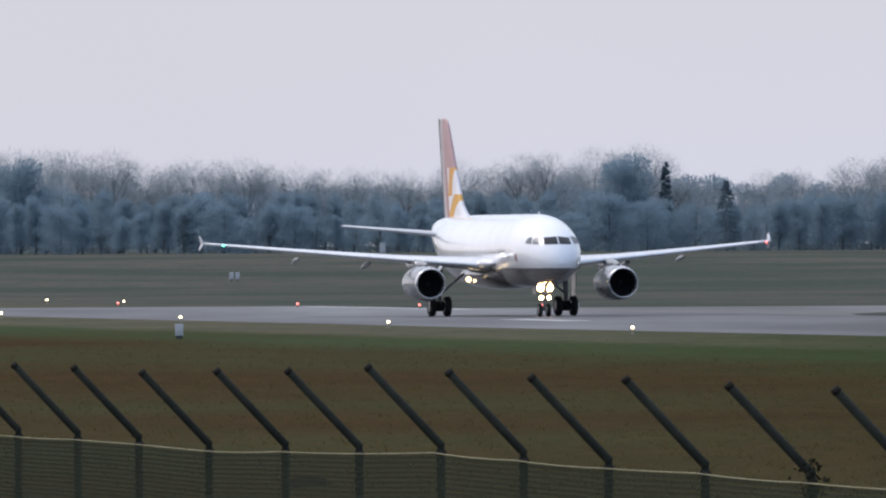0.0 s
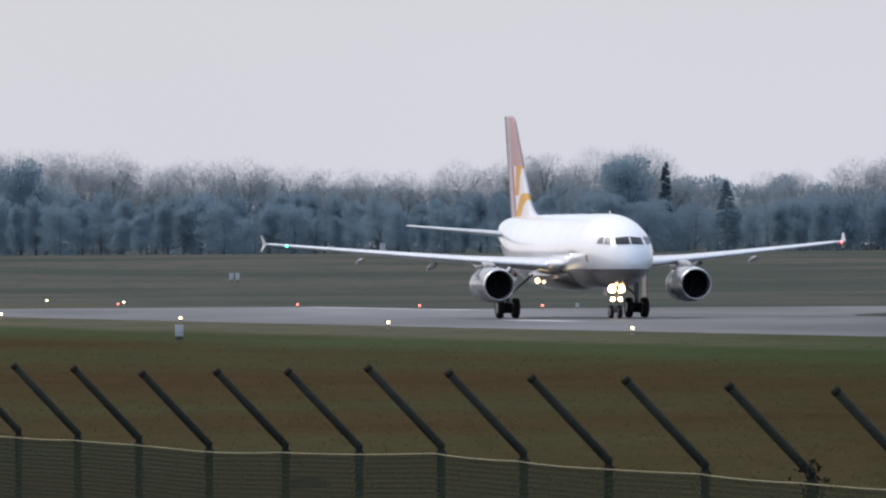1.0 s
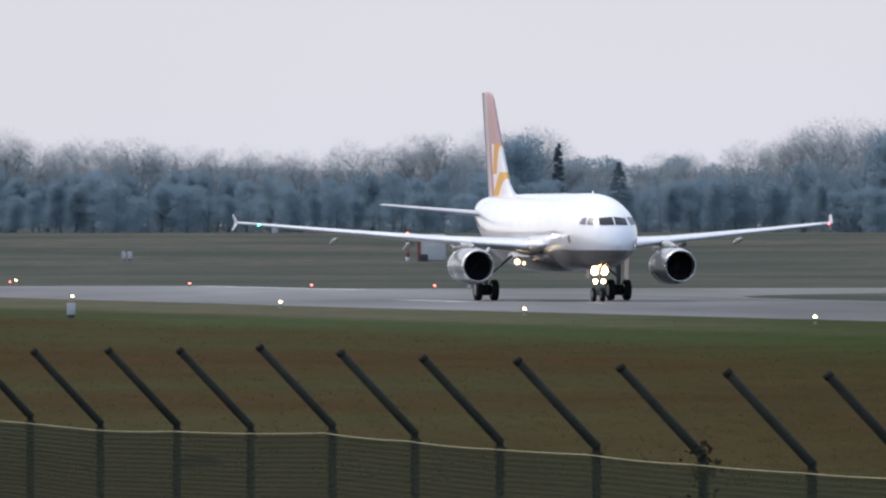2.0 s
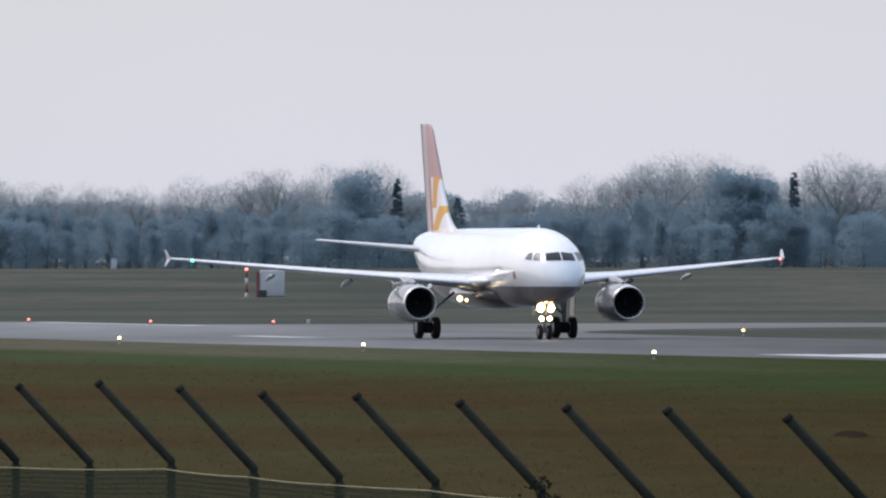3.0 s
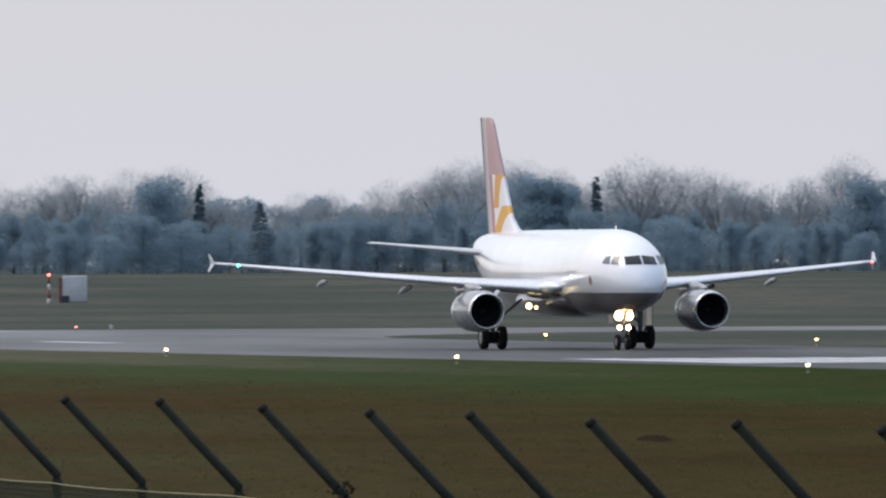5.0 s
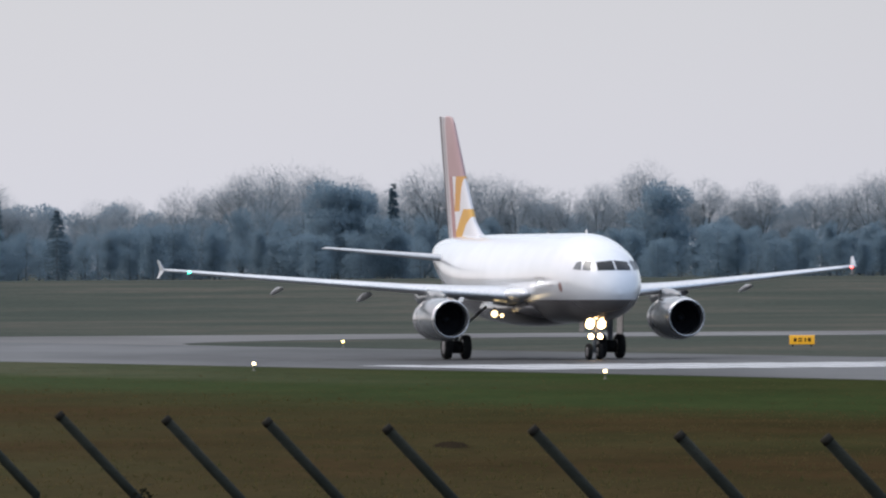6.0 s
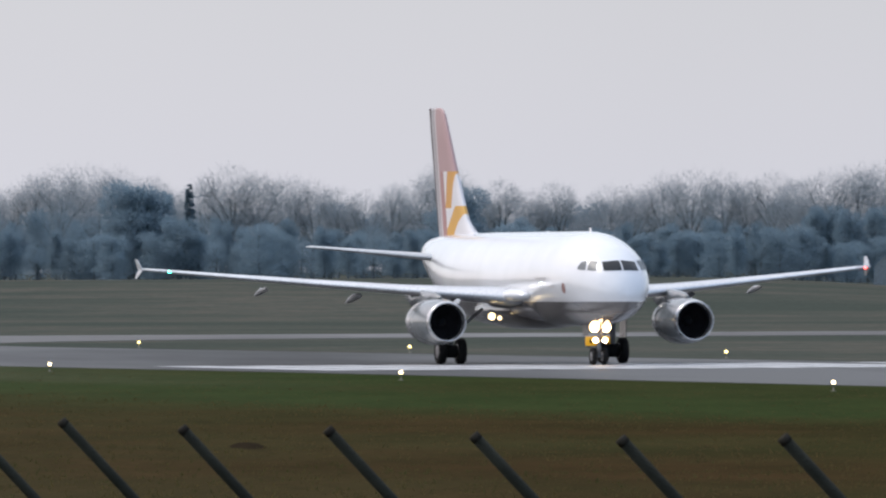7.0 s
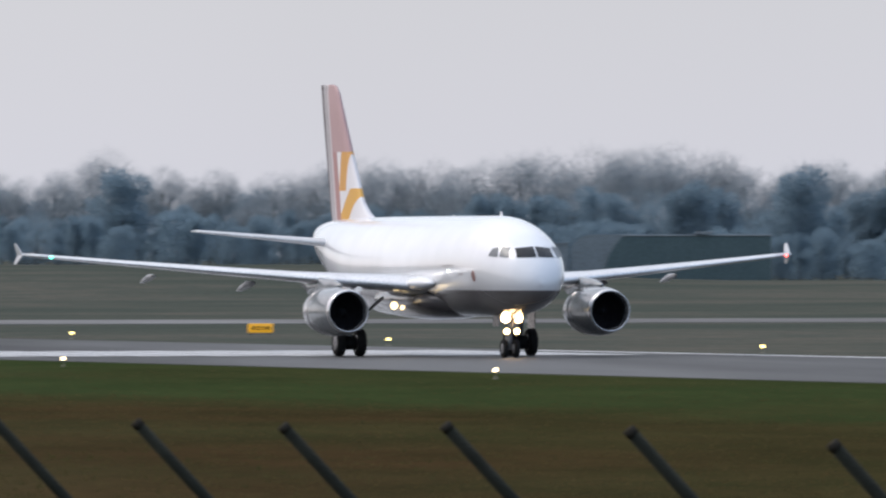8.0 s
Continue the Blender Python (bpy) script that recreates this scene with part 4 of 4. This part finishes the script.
def foliage(name, a, b, spread):
    """Thin leaf or twig: half of the light goes through it."""
    m, n, l, s = material(name, 0.95)
    col = mixed(n, l, noisy(n, l, 0.4), a, b)
    hsv, mr = n.new("ShaderNodeHueSaturation"), n.new("ShaderNodeMapRange")
    mr.inputs["To Min"].default_value, mr.inputs["To Max"].default_value = 1 - spread, 1 + spread
    l.new(n.new("ShaderNodeObjectInfo").outputs["Random"], mr.inputs["Value"])
    l.new(mr.outputs[0], hsv.inputs["Value"])
    l.new(col, hsv.inputs["Color"])
    dif, tra, mix = n.new("ShaderNodeBsdfDiffuse"), n.new("ShaderNodeBsdfTranslucent"), n.new("ShaderNodeMixShader")
    l.new(hsv.outputs[0], dif.inputs["Color"])
    l.new(hsv.outputs[0], tra.inputs["Color"])
    mix.inputs[0].default_value = 0.5
    l.new(dif.outputs[0], mix.inputs[1])
    l.new(tra.outputs[0], mix.inputs[2])
    l.new(mix.outputs[0], n["Material Output"].inputs["Surface"])
    return m


# pale blue-grey twigs, leaves and needles, with distance haze painted into the base colours
TWIG = foliage("hazed_twigs", (0.325, 0.360, 0.385), (0.290, 0.328, 0.355), 0.08)
DENSE = foliage("hazed_leaf", (0.240, 0.322, 0.378), (0.218, 0.298, 0.352), 0.07)
NEEDLE = foliage("hazed_needles", (0.150, 0.208, 0.245), (0.132, 0.188, 0.225), 0.08)


class Sticks:
    """Collects thin prisms and blades for one mesh."""

    def __init__(self):
        self.v, self.f = [], []

    def bar(self, p, q, r0, r1):
        d = (q - p)
        if d.length < 1e-4:
            return
        a = d.orthogonal().normalized()
        b = d.normalized().cross(a)
        k = len(self.v)
        for c, r in ((p, r0), (q, r1)):
            for t in (0.0, 2.094, 4.189):
                self.v.append(tuple(c + a * (r * math.cos(t)) + b * (r * math.sin(t))))
        for i in range(3):
            j = (i + 1) % 3
            self.f.append((k + i, k + j, k + 3 + j, k + 3 + i))

    def blade(self, p, q, side):
        k = len(self.v)
        self.v += [tuple(p - side), tuple(p + side), tuple(q)]
        self.f.append((k, k + 1, k + 2))

    def leaf(self, c, a, b):
        k = len(self.v)
        self.v += [tuple(c - a), tuple(c + b), tuple(c + a), tuple(c - b)]
        self.f.append((k, k + 1, k + 2, k + 3))

    def made(self, name, mat, parent):
        me = bpy.data.meshes.new(name)
        me.from_pydata(self.v, [], self.f)
        me.materials.append(mat)
        ob = new(name, me)
        ob.parent = parent
        return ob


def rand_dir(rng, up=0.0):
    v = Vector((rng.gauss(0, 1), rng.gauss(0, 1), rng.gauss(0, 1) + up))
    return v.normalized()


def brush(rng, sticks, c, rx, rz, count, long, wide, rise):
    """Fills a rounded crown with fine twigs, thickest towards its skin."""
    for _ in range(count):
        d = rand_dir(rng)
        k = rng.random() ** 0.36 * rng.uniform(0.9, 1.08)
        p = Vector((c.x + d.x * rx * k, c.y + d.y * rx * k, max(0.0, c.z + d.z * rz * k)))
        way = (Vector((d.x * 0.7, d.y * 0.7, d.z * 0.5 + rise)) + rand_dir(rng) * 0.75).normalized()
        q = p + way * rng.uniform(0.6, 1.3) * long
        sticks.blade(p, q, way.cross(rand_dir(rng)).normalized() * rng.uniform(0.7, 1.3) * wide)


def bare_tree(seed, wide, twigs=5600, low=0.42, mat=None, label="bare grey-brown deciduous tree with fine twigs at the wood's edge"):
    """A leafless tree 12 m high: trunk, limbs, and a domed crown of fine twigs in a few billows."""
    rng = random.Random(seed)
    thing = empty("bare_tree", Matrix.Identity(4), label, "tree", "trees of the far wood")
    wood, crown = Sticks(), Sticks()
    H = 12.0
    stem = [Vector((0, 0, -0.3))]
    for k in range(6):
        stem.append(stem[-1] + Vector((rng.uniform(-0.25, 0.25), rng.uniform(-0.25, 0.25), H * 0.12)))
    for i in range(6):
        wood.bar(stem[i], stem[i + 1], 0.22 * (1 - i / 7.0), 0.22 * (1 - (i + 1) / 7.0))
    billows = [(Vector((0, 0, H * 0.72)), wide * 0.62, H * 0.25)]
    for k in range(9):
        a, r = 2 * math.pi * (k + rng.uniform(-0.3, 0.3)) / 9, wide * rng.uniform(0.40, 0.66)
        h = rng.uniform(low + 0.06, 0.80)
        billows.append((Vector((r * math.cos(a), r * math.sin(a), h * H)), wide * rng.uniform(0.30, 0.46), H * rng.uniform(0.10, 0.155)))
    share = sum(rx * rx * rz for _, rx, rz in billows)
    for c, rx, rz in billows:
        base = stem[rng.randint(2, 4)]
        knee = base.lerp(c, 0.5) + Vector((0, 0, rng.uniform(0.1, 0.7)))
        wood.bar(base, knee, 0.085, 0.055)
        wood.bar(knee, c, 0.055, 0.03)
        for _ in range(9):   # forks into the billow
            d = rand_dir(rng, 0.6)
            wood.bar(knee.lerp(c, rng.random()), c + Vector((d.x * rx, d.y * rx, d.z * rz)) * 0.9, 0.026, 0.008)
        brush(rng, crown, c, rx, rz, int(twigs * (0.5 * rx * rx * rz / share + 0.5 / len(billows))), 1.0, 0.0105, 0.25)
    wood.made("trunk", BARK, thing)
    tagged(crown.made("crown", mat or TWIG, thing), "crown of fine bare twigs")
    return thing


def dense_tree(seed, wide, name="leafy_tree", leaves=6000, low=0.06, spray=0.062, label="dark dense tree thick with ivy at the wood's edge"):
    """A dense tree 12 m high: trunk, limbs, and a thick uneven crown of small upright sprays."""
    rng = random.Random(seed)
    thing = empty(name, Matrix.Identity(4), label, "tree", "trees of the far wood")
    wood, crown = Sticks(), Sticks()
    H = 12.0
    wood.bar(Vector((0, 0, -0.3)), Vector((0.2, 0, H * 0.5)), 0.26, 0.16)
    wood.bar(Vector((0.2, 0, H * 0.5)), Vector((0.1, 0.1, H * 0.9)), 0.16, 0.05)
    billows = []
    for k in range(16):
        h = low + 0.10 + (0.80 - low) * (k + rng.random()) / 16
        r = wide * (math.sin(math.pi * min(1, h * 0.72 + 0.24)) ** 0.6) * rng.uniform(0.20, 0.62)
        a = 2.4 * k + rng.uniform(-0.5, 0.5)
        c = Vector((r * math.cos(a), r * math.sin(a), h * H))
        billows.append((c, wide * rng.uniform(0.36, 0.52) * (1.1 - 0.35 * h), H * rng.uniform(0.09, 0.13)))
        wood.bar(Vector((0.1, 0, max(0.3, c.z - 1.6))), c, 0.06, 0.02)
    for c, rx, rz in billows:
        brush(rng, crown, c, rx, rz, leaves // len(billows), 0.62, spray, 0.45)
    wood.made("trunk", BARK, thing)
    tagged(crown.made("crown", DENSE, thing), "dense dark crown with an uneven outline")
    return thing


def conifer(seed, wide, label="narrow dark conifer rising above the wood"):
    rng = random.Random(seed)
    thing = empty("conifer", Matrix.Identity(4), label, "tree", "trees of the far wood")
    wood, crown = Sticks(), Sticks()
    wood.bar(Vector((0, 0, -0.3)), Vector((0, 0, 11.9)), 0.18, 0.02)
    for k in range(230):
        h = rng.uniform(0.04, 0.985) ** 0.9
        a = rng.uniform(0, 2 * math.pi)
        L = wide * (1 - h) ** 0.8 * rng.uniform(0.65, 1.1) + 0.15
        p = Vector((0, 0, h * 12))
        q = p + Vector((L * math.cos(a), L * math.sin(a), -0.18 * L))
        wood.bar(p, q, 0.03, 0.01)
        for _ in range(17):
            c = p.lerp(q, rng.uniform(0.2, 1.0))
            d = (Vector((math.cos(a), math.sin(a), -0.4)) + rand_dir(rng) * 0.9).normalized() * rng.uniform(0.2, 0.4)
            crown.blade(c, c + d, d.orthogonal().normalized() * 0.085)
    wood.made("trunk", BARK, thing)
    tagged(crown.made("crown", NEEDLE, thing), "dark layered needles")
    return thing


# the height of the wood's outline, degrees turned from the first view and degrees up
SKYLINE = [(-2.6, 0.31), (-1.74, 0.325), (-1.627, 0.351), (-1.269, 0.311), (-1.156, 0.266), (-0.909, 0.298), (-0.528, 0.252),
           (-0.415, 0.285), (-0.303, 0.228), (-0.191, 0.272), (-0.05, 0.24), (0.05, 0.285), (0.169, 0.259), (0.326, 0.303), (0.596, 0.325), (0.82, 0.339),
           (0.899, 0.289), (0.977, 0.222), (1.06, 0.244), (1.201, 0.142), (1.291, 0.242), (1.588, 0.265), (1.746, 0.321), (1.97, 0.343),
           (2.172, 0.345), (2.50, 0.30), (2.644, 0.354), (2.868, 0.32), (3.09, 0.297), (3.238, 0.343), (3.372, 0.275), (3.418, 0.331), (3.552, 0.368),
           (3.631, 0.296), (3.822, 0.340), (3.956, 0.306), (4.046, 0.205), (4.158, 0.272), (4.338, 0.32), (5.001, 0.319), (5.113, 0.364),
           (5.45, 0.37), (6.02, 0.345), (6.101, 0.251), (6.191, 0.352), (6.326, 0.307), (6.6, 0.363), (7.6, 0.33)]


def outline(az):
    for (a, h), (b, k) in zip(SKYLINE, SKYLINE[1:]):
        if a <= az <= b:
            return h + (k - h) * (az - a) / (b - a)
    return 0.3


def build_wood():
    rng = random.Random(21)
    tall = [bare_tree(40 + k, w) for k, w in enumerate((3.9, 4.6, 3.5, 4.2, 5.0))]
    thick = [dense_tree(60 + k, w) for k, w in enumerate((3.6, 4.4, 3.9))]
    shrub = [dense_tree(80 + k, w, "hedge_tree", 6000, -0.06, 0.085, "low dark shrub in the hedge along the wood") for k, w in enumerate((6.0, 7.5))]
    bush = [bare_tree(90 + k, w, 7000, 0.12, DENSE, "bare dark thicket tree within the wood") for k, w in enumerate((4.2, 5.0))]
    dome = dense_tree(71, 5.2, "leafy_tree", 9000, 0.0, 0.062, "broad dark evergreen tree standing above the wood")
    spire = conifer(5, 1.5)
    fir = conifer(6, 3.4, "broad pointed dark conifer at a gap in the wood")
    used = set()

    def plant(kind, az, dist, height):
        a = radians(az)
        x, y = dist * math.sin(a), dist * math.cos(a)
        k = height / 12.0
        s = k * rng.uniform(0.92, 1.1)
        m = Matrix.Translation((x, y, ground_height(x, y) - 0.05)) @ pose(0, 0, 0, 0, 0, rng.uniform(0, 360)) @ Matrix.Diagonal((s, s, k, 1))
        if kind in used:
            return copy_thing(kind, m)
        used.add(kind)
        kind.matrix_basis = m
        return kind

    def top(az, dist, up):
        a = radians(az)
        return EYE[2] + dist * math.tan(radians(up)) - ground_height(dist * math.sin(a), dist * math.cos(a))
    az = -2.6
    while az < 7.5:   # back row of bare crowns, follows the wood's outline
        d = rng.uniform(2120, 2165)
        plant(rng.choice(tall), az, d, top(az, d, outline(az)) * rng.uniform(1.01, 1.08))
        az += rng.uniform(0.08, 0.125)
    az = -2.6
    while az < 7.5:   # dark thicket within
        d = rng.uniform(2085, 2115)
        share = (0.84 if az < 1.15 else 0.86 if az < 2.7 else 0.68 if az < 4.9 else 0.92) * rng.uniform(0.82, 1.06)
        plant(rng.choice(thick if rng.random() < 0.8 else bush), az, d, top(az, d, outline(az) * share))
        az += rng.uniform(0.065, 0.10)
    az = -2.6
    while az < 7.5:   # undergrowth deep in the wood
        d = rng.uniform(2175, 2200)
        plant(rng.choice(shrub), az, d, rng.uniform(10.0, 12.0))
        az += rng.uniform(0.11, 0.15)
    az = -2.6
    while az < 7.5:   # hedge at the foot
        d = rng.uniform(2052, 2075)
        pick = rng.random()
        plant(rng.choice(shrub if pick < 0.45 else thick if pick < 0.75 else bush), az, d, rng.uniform(6.0, 9.5))
        az += rng.uniform(0.07, 0.10)
    for kind, az, up in ((dome, 2.34, 0.345), (dome, 2.24, 0.31), (dome, 0.74, 0.305), (spire, 2.482, 0.348), (fir, 1.145, 0.250),
                         (spire, 0.905, 0.275), (dome, -1.66, 0.295), (dome, 3.56, 0.30), (dome, 6.25, 0.30)):
        d = 2046 if kind is fir else 2078
        plant(kind, az, d, top(az, d, up))


# ---- buildings far off ----
# green cladding and pale sheets are lightened, distance haze put into their colours
CLADDING = simple("hazed_green_cladding", (0.105, 0.150, 0.158), (0.095, 0.138, 0.146), 0.3, 0.55)
PALE_ROOF = simple("pale_roof_sheet", (0.27, 0.30, 0.32), (0.24, 0.265, 0.285), 0.3, 0.5)
PALE_WALL = simple("pale_wall", (0.235, 0.275, 0.295), (0.21, 0.245, 0.265), 0.3, 0.6)


def out_there(az, dist, sink=0.0):
    a = radians(az)
    x, y = dist * math.sin(a), dist * math.cos(a)
    return pose(x, y, ground_height(x, y) - sink, 0, 0, -az)


def build_hangar():
    thing = empty("hangar", out_there(5.74, 2035), "dull green hangar with a pale curved end before the wood", "building")
    bm = bmesh.new()
    side = [(-9.8, -0.3), (-9.5, 1.6), (-8.8, 3.6), (-7.8, 5.2), (-6.9, 6.2), (14.0, 6.2), (14.0, -0.3)]
    loft(bm, [[(x, y, z) for x, z in side] for y in (0.0, 18.0)])
    part("wall", bm, CLADDING, thing, "dull green sheet cladding", False)
    for k in range(10):   # ribs of the cladding
        bm = bmesh.new()
        box(bm, (-5.6 + 2.0 * k, -0.06, 0.0), (-5.45 + 2.0 * k, 0.05, 6.1), 0.02)
        part("rib", bm, CLADDING, thing, smooth=False)
    bm = bmesh.new()
    box(bm, (-7.1, -0.12, 6.2), (14.2, 18.2, 6.42), 0.1)
    part("roof", bm, PALE_ROOF, thing, "pale sheet roof edge", False)
    bm = bmesh.new()
    prof = [(-14.3, 4.4), (-13.8, 5.3), (-12.8, 6.15), (-11.8, 6.45), (-6.95, 6.5)]
    loft(bm, [[(x, y, z) for x, z in prof] + [(-6.95, y, -0.3), (-14.3, y, -0.3)] for y in (0.35, 17.0)])
    part("curved_end", bm, PALE_WALL, thing, "pale curved end wall", False)
    bm = bmesh.new()
    box(bm, (3.2, -0.5, 6.5), (5.8, 2.0, 6.85), 0.05)
    part("roof_vent", bm, PALE_ROOF, thing, smooth=False)


def build_annex():
    thing = empty("annex", out_there(5.30, 2035), "low pale shed beside the hangar", "building")
    bm = bmesh.new()
    loft(bm, [[(x, y, z) for x, z in ((-3.6, -0.3), (-3.4, 2.9), (-2.2, 4.1), (1.0, 4.4), (1.0, -0.3))] for y in (0, 8)])
    part("wall", bm, PALE_WALL, thing, smooth=False)
    bm = bmesh.new()
    loft(bm, [[(x, y, z) for x, z in ((-2.25, 4.09), (-2.25, 4.24), (1.1, 4.54), (1.1, 4.39))] for y in (-0.15, 8.15)])
    part("roof", bm, PALE_ROOF, thing, smooth=False)


def build_hut():
    thing = empty("equipment_hut", out_there(0.408, 1450), "white equipment hut with a red corner post", "hut")
    bm = bmesh.new()
    box(bm, (-1.25, 0, 0.1), (1.25, 2.4, 2.75), 0.12)
    part("body", bm, HUT_WHITE, thing)
    bm = bmesh.new()
    box(bm, (-1.4, -0.1, -0.3), (-0.55, 0.9, 0.75), 0.05)
    part("plinth", bm, DARK_METAL, thing, smooth=False)
    bm = bmesh.new()
    box(bm, (-1.60, -0.05, -0.2), (-1.30, 0.2, 2.6), 0.03)
    part("corner_post", bm, HUT_RED, thing, "red corner post", False)
    mast = empty("obstacle_mast", out_there(0.306, 1452), "short red and white mast with a lit red lamp", "mast")
    for k in range(4):
        bm = bmesh.new()
        tube(bm, [(0, 0, -0.3 + 0.75 * k), (0, 0, 0.45 + 0.75 * k)], 0.17 - 0.015 * k, 10)
        part("section", bm, HUT_WHITE if k % 2 == 0 else HUT_RED, mast)
    bm = bmesh.new()
    spin(bm, [(2.68, 0.10), (2.78, 0.16), (2.9, 0.14), (2.97, 0.04)], "Z", 12, True)
    part("lamp", bm, LAMP_RED, mast, "lit red lamp")


def build_boards():
    one = empty("field_board", out_there(-0.822, 1460), "small white board on a post in the field", "marker", "field boards")
    bm = bmesh.new()
    box(bm, (-0.22, -0.05, 0.25), (0.22, 0.05, 0.95), 0.03)
    part("board", bm, BOARD_WHITE, one)
    bm = bmesh.new()
    tube(bm, [(0, 0, -0.2), (0, 0, 0.3)], 0.05, 8)
    part("post", bm, DARK_METAL, one)
    copy_thing(one, out_there(-0.798, 1460))
    small = strip(-140, 51.5)
    copy_thing(one, Matrix.Translation((small.x, small.y, -0.02)) @ Matrix.Diagonal((0.5, 0.5, 0.42, 1)))
    box_thing = empty("white_cabinet", out_there(-0.221, 2040), "small white cabinet standing before the wood", "cabinet")
    bm = bmesh.new()
    box(bm, (-0.42, 0, -0.1), (0.42, 0.6, 1.35), 0.05)
    part("body", bm, BOARD_WHITE, box_thing)
    bm = bmesh.new()
    box(bm, (-0.47, -0.05, 1.35), (0.47, 0.65, 1.45), 0.02)
    part("lid", bm, BOARD_WHITE, box_thing, smooth=False)


# ---- the dead climber on one post ----
VINE = simple("dead_vine", (0.040, 0.034, 0.020), (0.028, 0.026, 0.016), 12.0, 0.9, island=0.3)


def build_vine():
    rng = random.Random(12)
    foot = FENCE_START + FENCE_ALONG * 22.59
    s = Sticks()
    for k in range(11):
        p = foot + Vector((rng.uniform(-0.14, 0.04), rng.uniform(-0.12, 0.12), 0.9))
        for j in range(9):
            q = p + Vector((rng.uniform(-0.05, 0.045), rng.uniform(-0.06, 0.06), rng.uniform(0.18, 0.28)))
            if q.z > 3.28 or (q.z > 3.0 and k % 3):
                break
            s.bar(p, q, 0.006, 0.005)
            for _ in range(7):
                c = p.lerp(q, rng.random()) + rand_dir(rng) * 0.06
                a = rand_dir(rng) * rng.uniform(0.010, 0.022)
                s.leaf(c, a, a.cross(rand_dir(rng)).normalized() * 0.010)
            p = q
    for k in range(90):   # tangle round the crank
        c = foot + Vector((rng.gauss(0.0, 0.04), rng.gauss(0, 0.05), 3.07 + rng.gauss(0, 0.07)))
        a = rand_dir(rng) * rng.uniform(0.010, 0.024)
        s.leaf(c, a, a.cross(rand_dir(rng)).normalized() * 0.011)
    me = bpy.data.meshes.new("climbing_vine")
    me.from_pydata(s.v, [], s.f)
    me.materials.append(VINE)
    tagged(new("climbing_vine", me), "withered brown climbing plant tangled round a fence post", "plant")


build_paint()
build_soil()
build_tufts()
build_wood()
build_hangar()
build_annex()
build_hut()
build_boards()
build_vine()


def motions():
    """The airliner gathers speed along the runway, its heading still settling."""
    rows = []
    a, b, c, d = TAXI["along"]
    path = radians(TAXI["turn"])
    start = strip(0, TAXI["lateral"])
    nudge = {0.0: 0.8, 0.5: 0.25, 1.0: -0.15, 3.5: 0.15, 4.0: 0.25, 6.0: -0.3, 6.5: -0.2, 7.0: -0.2}
    for k in range(17):
        t = k / 2
        s = a + b * t + c * t * t + d * t ** 3 + nudge.get(t, 0.0) + 0.2
        heading = 11.9 - 0.75 * smooth_step(2.5, 8.5, t)
        rows.append((t, pose(start.x + s * math.sin(path), start.y - s * math.cos(path), 0.02, 0, 0, heading - 90)))
    walk(airliner, rows)


motions()
